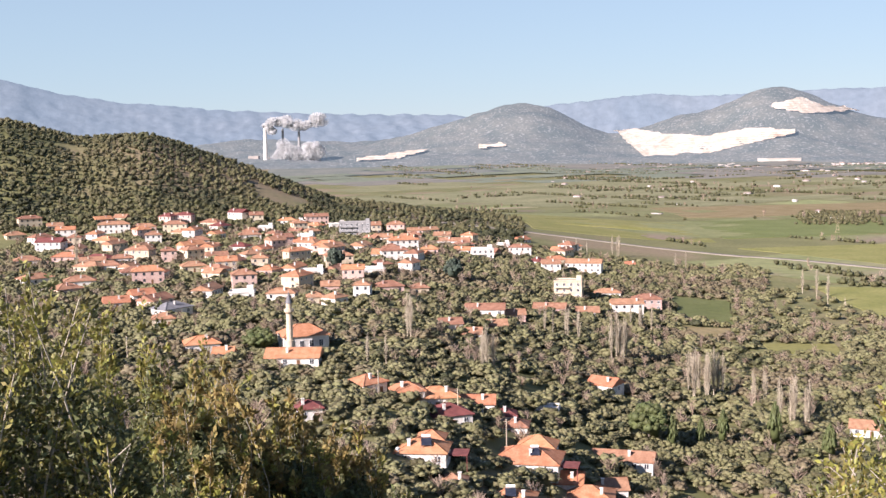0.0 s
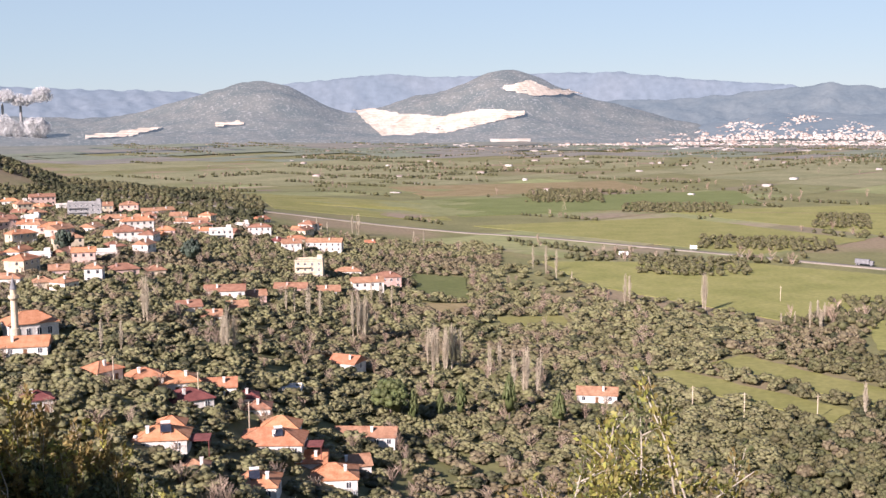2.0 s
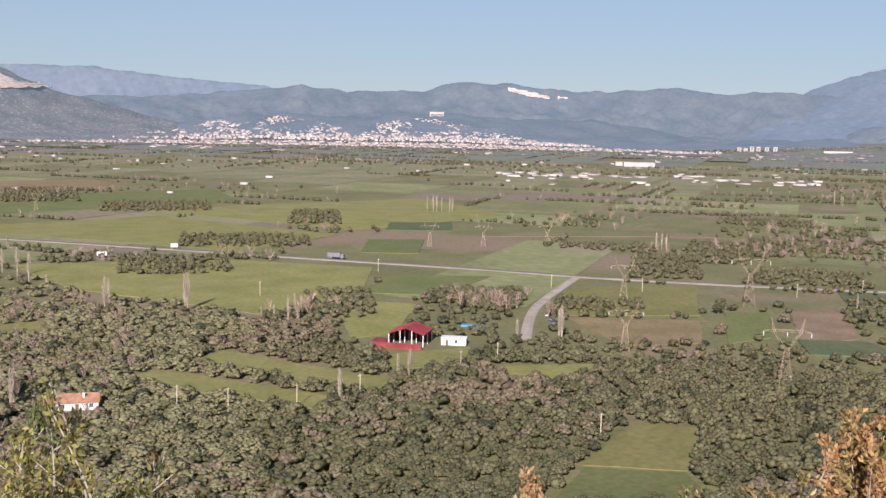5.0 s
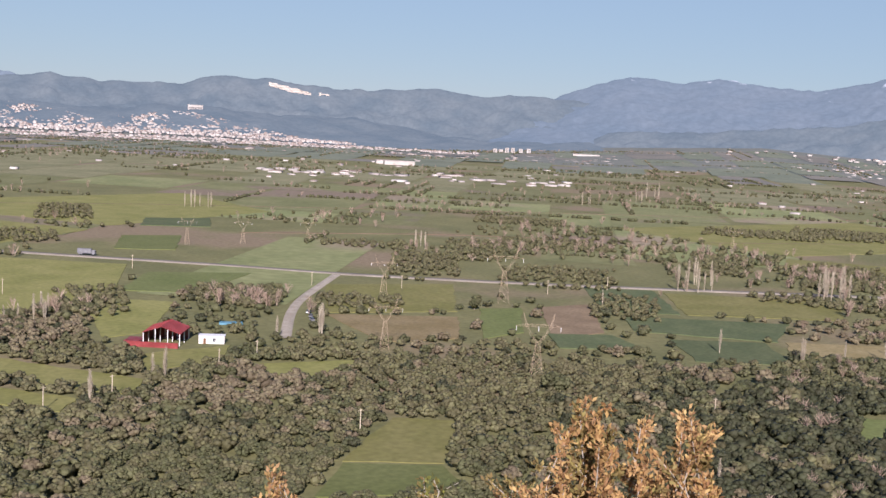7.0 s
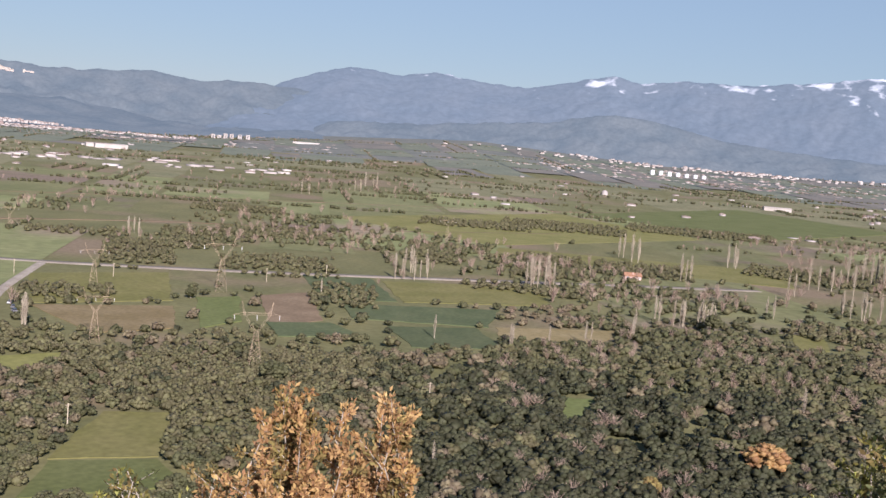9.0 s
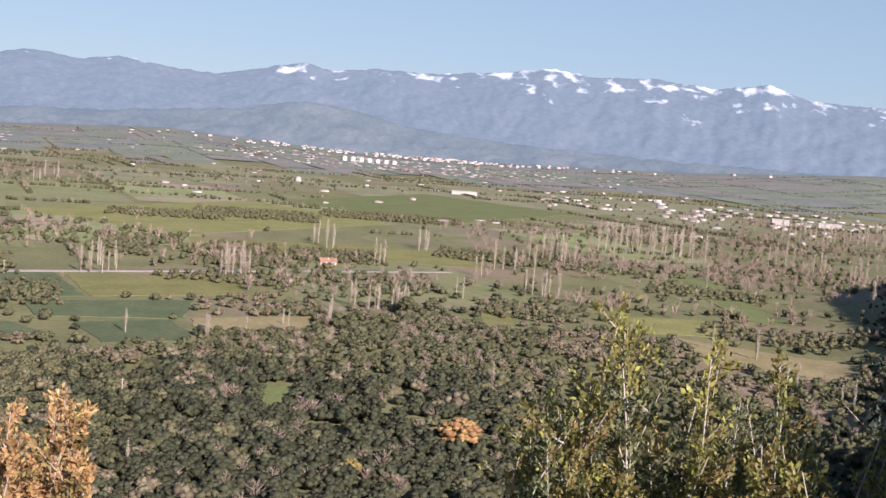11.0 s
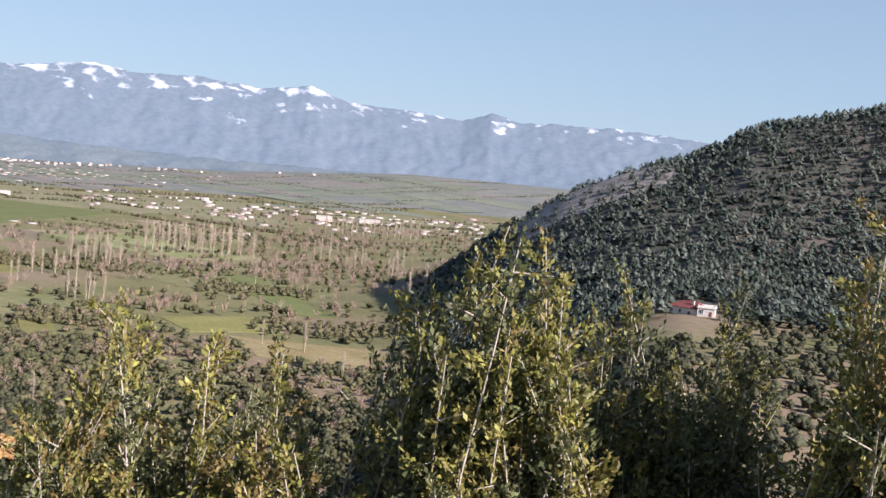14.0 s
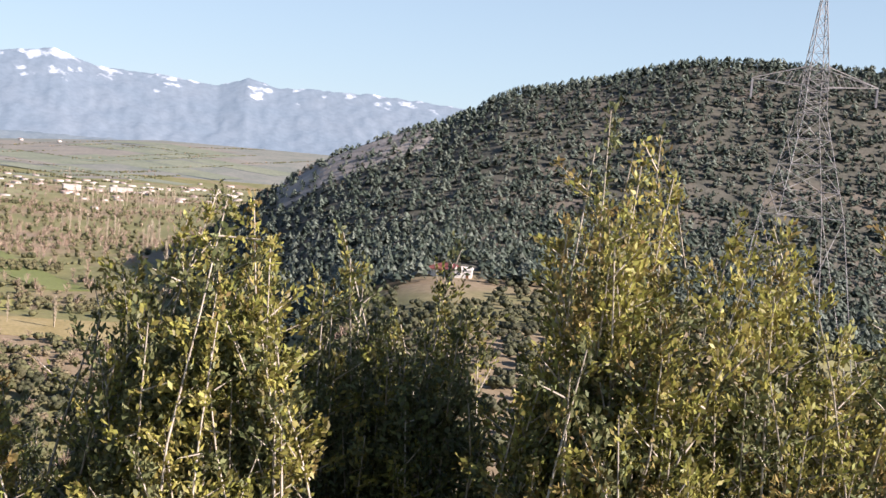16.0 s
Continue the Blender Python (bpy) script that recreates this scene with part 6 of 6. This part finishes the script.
def bush(name, label, bearing, dist, top, half, leaves, tones, seed, size=0.036, shoots=46, deep=0.8, power=2.2, floor_angle=-24.0, bare=0.35, spread=0.2, loose=0.12, lean=0.0, stand=(0.0, 0.0), inner=0.25):
    """A shrub whose shoots rise from the slope to a dome; top: elevation angle of its highest shoots, half: half its width in degrees."""
    rng5 = np.random.RandomState(seed)
    a = radians(bearing)
    bx, by = stand[0] + dist * math.sin(a), stand[1] + dist * math.cos(a)
    base = np.array((bx, by, float(land(bx, by)) - 0.05))
    out, side = np.array((math.sin(a), math.cos(a), 0)), np.array((math.cos(a), -math.sin(a), 0))
    wide = dist * math.tan(radians(half))
    z_top = EYE_Z + dist * math.tan(radians(top))
    z_low = max(base[2] + 0.2, EYE_Z + dist * math.tan(radians(floor_angle)))
    thing = new(name)
    thing.matrix_world = Matrix.Translation(base)
    sv, sf, wands = [], [], []
    for k in range(shoots):
        u, w = rng5.uniform(-1, 1), rng5.uniform(-1, 1)
        roof = (1 - abs(u) ** power) * (1 - 0.25 * w * w)
        f = 1 - 0.6 * rng5.rand() ** 1.6
        if k < 2 and shoots < 40:
            u, w, f, roof = u * 0.15, w * 0.3, 1 - 0.05 * k, 1.0
        z = z_low + (z_top - z_low) * max(0.03, roof * f + rng5.normal() * 0.04)
        tip = base + side * (u * wide + lean * (z - z_low)) + out * w * deep
        tip[2] = min(z, z_top)
        start = base + side * u * wide * 0.35 + out * w * deep * 0.35
        start[2] = base[2] - 0.05
        bend = side * rng5.normal() * 0.2 + out * rng5.normal() * 0.2
        pts = [start + (tip - start) * t + bend * math.sin(t * 3.1) + rng5.normal(size=3) * 0.015 for t in np.linspace(0, 1, 7)]
        tube(sv, sf, [q - base for q in pts], 0.014 + 0.008 * rng5.rand(), 0.004)
        rise = (tip - start) / (np.linalg.norm(tip - start) + 1e-6)
        for t in np.arange(bare, 0.98, 0.075):
            q = start + (tip - start) * t + bend * math.sin(t * 3.1)
            if q[2] < z_low - 0.3:
                continue
            d = rng5.normal(size=3) * (1, 1, 0.35)
            d = d / np.linalg.norm(d) + rise * 0.75
            e = q + d / np.linalg.norm(d) * spread * rng5.uniform(0.6, 1.9) * (1.25 - 0.5 * t)
            wands.append((q, e))
            if rng5.rand() < 0.7:
                tube(sv, sf, [q - base, e - base], 0.006, 0.002)
        wands += [(pts[-3], pts[-2]), (pts[-2], tip), (pts[-2], tip)]
    stems = new("stem", mesh_of("stem", sv, sf, STEM))
    stems.parent = thing
    total = sum(w for _, w in tones)
    wands = np.array(wands)
    # whole sprays share a tone, painted sunlit and shaded ones included, in patches
    mid = wands.mean(1)
    rank = np.argsort(np.argsort(wave(mid[:, 0] + mid[:, 1] * 0.6, mid[:, 2], 0.9, 3, seed) + rng5.normal(size=len(mid)) * 0.3)) / len(mid)
    low = 0.0
    for material, weight in tones:
        own = np.nonzero((rank >= low) & (rank <= low + weight / total))[0]
        low += weight / total
        if not len(own):
            continue
        count = int(leaves * 2.2 * weight / total)
        pick = own[rng5.randint(len(own), size=count)]
        Q, E = wands[pick, 0], wands[pick, 1]
        c = Q + (E - Q) * (0.1 + 0.95 * rng5.rand(count, 1) ** 0.75) + rng5.normal(size=(count, 3)) * loose * 0.16 - base
        along = (E - Q) / (np.linalg.norm(E - Q, axis=1)[:, None] + 1e-6)
        d = along * 0.7 + rng5.normal(size=(count, 3)) * 0.55 + (0, 0, 0.2)
        d /= np.linalg.norm(d, axis=1)[:, None]
        s = np.cross(d, rng5.normal(size=(count, 3)) + (0, 0, 0.25))
        s /= np.linalg.norm(s, axis=1)[:, None] + 1e-6
        n = np.cross(d, s)
        L = 1.2 * size * rng5.uniform(0.6, 1.3, (count, 1))
        V = np.stack([c, c + d * L * 0.5 + s * L * 0.235 + n * L * 0.07, c + d * L, c + d * L * 0.5 - s * L * 0.235 + n * L * 0.07], 1).reshape(-1, 3)
        F = np.arange(count * 4).reshape(-1, 4)
        fol = new("foliage", mesh_of("foliage", V, F, material))
        fol.parent = thing
        tagged(fol, kind="stuff")
    # Dark filler leaves thicken the shrub and put its inner shade into colour.
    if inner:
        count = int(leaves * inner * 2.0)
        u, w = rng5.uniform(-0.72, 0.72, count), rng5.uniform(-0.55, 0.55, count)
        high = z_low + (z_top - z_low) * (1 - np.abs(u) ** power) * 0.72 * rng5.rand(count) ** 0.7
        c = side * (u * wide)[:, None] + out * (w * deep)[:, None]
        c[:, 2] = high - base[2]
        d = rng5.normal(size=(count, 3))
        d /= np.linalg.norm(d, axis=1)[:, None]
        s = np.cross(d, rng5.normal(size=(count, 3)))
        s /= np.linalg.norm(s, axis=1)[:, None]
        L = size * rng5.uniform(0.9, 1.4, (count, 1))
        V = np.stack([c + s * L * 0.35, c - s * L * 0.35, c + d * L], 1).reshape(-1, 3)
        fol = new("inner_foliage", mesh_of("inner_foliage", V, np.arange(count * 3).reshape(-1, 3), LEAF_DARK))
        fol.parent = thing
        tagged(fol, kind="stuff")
    return tagged(thing, label, "shrub")


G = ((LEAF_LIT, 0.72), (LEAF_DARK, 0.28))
# For shrubs that stand in shade: the shade is painted as mostly dark leaves.
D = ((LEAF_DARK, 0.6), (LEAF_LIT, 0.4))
Y = ((LEAF_LIT, 0.58), (LEAF_RUST, 0.17), (LEAF_DARK, 0.25))
W = ((LEAF_LIT, 0.62), (LEAF_RUST, 0.13), (LEAF_DARK, 0.25))
O = ((LEAF_GOLD, 0.85), (LEAF_RUST, 0.15))
B = ((LEAF_RUST, 0.65), (LEAF_LIT, 0.25), (LEAF_DARK, 0.1))
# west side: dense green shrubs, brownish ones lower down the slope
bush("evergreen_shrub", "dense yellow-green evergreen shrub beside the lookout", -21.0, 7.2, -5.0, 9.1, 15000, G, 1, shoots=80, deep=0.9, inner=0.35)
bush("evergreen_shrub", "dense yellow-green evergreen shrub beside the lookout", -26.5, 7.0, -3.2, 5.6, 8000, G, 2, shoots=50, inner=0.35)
bush("evergreen_shrub", "evergreen shrub on the slope, shade put into its dark leaves", -15.5, 6.6, -16.0, 7.0, 9000, D, 3, shoots=60, inner=0.35)
bush("evergreen_shrub", "evergreen shrub on the slope, shade put into its dark leaves", -10.5, 9.5, -17.8, 6.3, 8000, D, 31, shoots=50, inner=0.35)
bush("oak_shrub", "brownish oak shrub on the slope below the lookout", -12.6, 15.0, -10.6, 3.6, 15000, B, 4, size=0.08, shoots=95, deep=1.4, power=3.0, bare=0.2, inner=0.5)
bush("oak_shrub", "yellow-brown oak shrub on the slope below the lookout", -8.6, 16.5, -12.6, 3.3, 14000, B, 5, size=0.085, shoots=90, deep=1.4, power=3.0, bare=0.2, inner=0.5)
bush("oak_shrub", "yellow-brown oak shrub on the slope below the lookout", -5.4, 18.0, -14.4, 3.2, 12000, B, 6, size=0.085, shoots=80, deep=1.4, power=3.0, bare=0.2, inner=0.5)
bush("evergreen_shrub", "evergreen shrub on the slope, shade put into its dark leaves", -2.6, 22.0, -17.2, 3.6, 5000, D, 61, size=0.1, shoots=40, deep=1.2, inner=0.35)
bush("young_tree", "thin feathery young evergreen tree on the slope", -15.0, 27.0, -4.7, 1.9, 6500, G, 7, size=0.11, shoots=60, deep=0.8, power=1.4)
bush("young_tree", "thin feathery young evergreen tree on the slope", -17.5, 24.0, -7.2, 2.2, 6000, G, 8, size=0.11, shoots=50, deep=0.8)
bush("young_tree", "thin feathery young evergreen tree on the slope", -12.6, 26.0, -9.0, 2.2, 6000, G, 9, size=0.11, shoots=50, deep=0.8)
# the leggy shrub below the middle of the view
bush("leggy_shrub", "sparse leggy shrub with pale bare twigs", 20.0, 6.2, -15.0, 6.5, 5200, Y, 10, shoots=42, bare=0.55, power=2.0, inner=0.0)
bush("leggy_shrub", "sparse leggy shrub with pale bare twigs", 21.8, 6.0, -12.3, 2.4, 900, Y, 11, shoots=9, bare=0.6, power=1.3, spread=0.1, inner=0.0)
bush("leggy_shrub", "sparse leggy shrub with pale bare twigs", 27.0, 6.4, -16.6, 3.5, 2400, Y, 12, shoots=24, bare=0.55, inner=0.0)
# oak with withered leaves
bush("withered_oak", "young oak full of withered orange leaves", 60.4, 9.0, -13.6, 4.5, 17000, O, 13, size=0.046, shoots=60, deep=0.8, power=2.6, stand=(0.28, -0.2), inner=0.0)
bush("withered_oak", "young oak full of withered orange leaves", 64.4, 9.2, -13.6, 2.9, 8500, O, 14, size=0.046, shoots=38, deep=0.6, stand=(0.28, -0.2), inner=0.0)
bush("withered_oak", "low young oak with withered orange leaves", 55.6, 9.4, -17.2, 1.8, 3200, O, 15, size=0.046, shoots=18, deep=0.5, stand=(0.28, -0.2), inner=0.0)
bush("withered_oak", "low young oak with withered orange leaves", 43.2, 9.4, -17.6, 1.0, 1500, O, 16, size=0.046, shoots=10, deep=0.4, stand=(0.28, -0.2), inner=0.0)
bush("leggy_shrub", "low green leafy shoots under the withered oak", 51.5, 7.0, -17.6, 2.2, 900, Y, 17, shoots=10, bare=0.55, stand=(0.28, -0.2), inner=0.0)
# sparse shrubs towards the east
bush("leggy_shrub", "open leafy shrub with pale stems", 88.3, 6.6, -9.4, 3.8, 9500, Y, 18, shoots=48, bare=0.4, stand=(0.3, -0.45), inner=0.2)
bush("leggy_shrub", "tall open leafy shoot with pale stems", 91.0, 6.5, -6.6, 1.7, 4200, Y, 19, shoots=18, bare=0.5, power=1.6, stand=(0.3, -0.45), inner=0.0)
bush("leggy_shrub", "open leafy shrub with pale stems", 93.6, 6.8, -9.8, 4.4, 11000, G, 20, shoots=52, bare=0.4, stand=(0.3, -0.45), inner=0.25)
bush("leggy_shrub", "open leafy shrub with pale stems", 95.6, 6.5, -8.6, 1.5, 3200, Y, 21, shoots=14, bare=0.45, power=1.6, stand=(0.3, -0.45), inner=0.0)
bush("leggy_shrub", "open leafy shrub with pale stems", 98.8, 6.5, -8.0, 2.6, 7000, Y, 22, shoots=34, bare=0.4, stand=(0.3, -0.45), inner=0.2)
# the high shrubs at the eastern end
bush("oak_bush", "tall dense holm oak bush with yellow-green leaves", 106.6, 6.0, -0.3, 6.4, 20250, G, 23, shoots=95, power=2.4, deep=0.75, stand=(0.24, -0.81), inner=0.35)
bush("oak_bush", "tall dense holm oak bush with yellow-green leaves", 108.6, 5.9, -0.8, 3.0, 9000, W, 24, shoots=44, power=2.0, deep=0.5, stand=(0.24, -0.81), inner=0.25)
bush("oak_bush", "dark holm oak bush, its neighbour's shade put into the leaf colour", 102.9, 6.3, -5.0, 4.2, 6500, D, 25, shoots=50, deep=0.6, stand=(0.24, -0.81), inner=0.35)
bush("oak_bush", "dark holm oak bush, its neighbour's shade put into the leaf colour", 113.6, 7.2, -3.0, 5.6, 16200, D, 26, shoots=80, deep=0.8, stand=(0.24, -0.81), inner=0.35)
bush("oak_bush", "dark holm oak bush, its neighbour's shade put into the leaf colour", 118.0, 7.0, -2.6, 4.8, 14000, D, 27, shoots=80, deep=0.8, stand=(0.24, -0.81), inner=0.35)
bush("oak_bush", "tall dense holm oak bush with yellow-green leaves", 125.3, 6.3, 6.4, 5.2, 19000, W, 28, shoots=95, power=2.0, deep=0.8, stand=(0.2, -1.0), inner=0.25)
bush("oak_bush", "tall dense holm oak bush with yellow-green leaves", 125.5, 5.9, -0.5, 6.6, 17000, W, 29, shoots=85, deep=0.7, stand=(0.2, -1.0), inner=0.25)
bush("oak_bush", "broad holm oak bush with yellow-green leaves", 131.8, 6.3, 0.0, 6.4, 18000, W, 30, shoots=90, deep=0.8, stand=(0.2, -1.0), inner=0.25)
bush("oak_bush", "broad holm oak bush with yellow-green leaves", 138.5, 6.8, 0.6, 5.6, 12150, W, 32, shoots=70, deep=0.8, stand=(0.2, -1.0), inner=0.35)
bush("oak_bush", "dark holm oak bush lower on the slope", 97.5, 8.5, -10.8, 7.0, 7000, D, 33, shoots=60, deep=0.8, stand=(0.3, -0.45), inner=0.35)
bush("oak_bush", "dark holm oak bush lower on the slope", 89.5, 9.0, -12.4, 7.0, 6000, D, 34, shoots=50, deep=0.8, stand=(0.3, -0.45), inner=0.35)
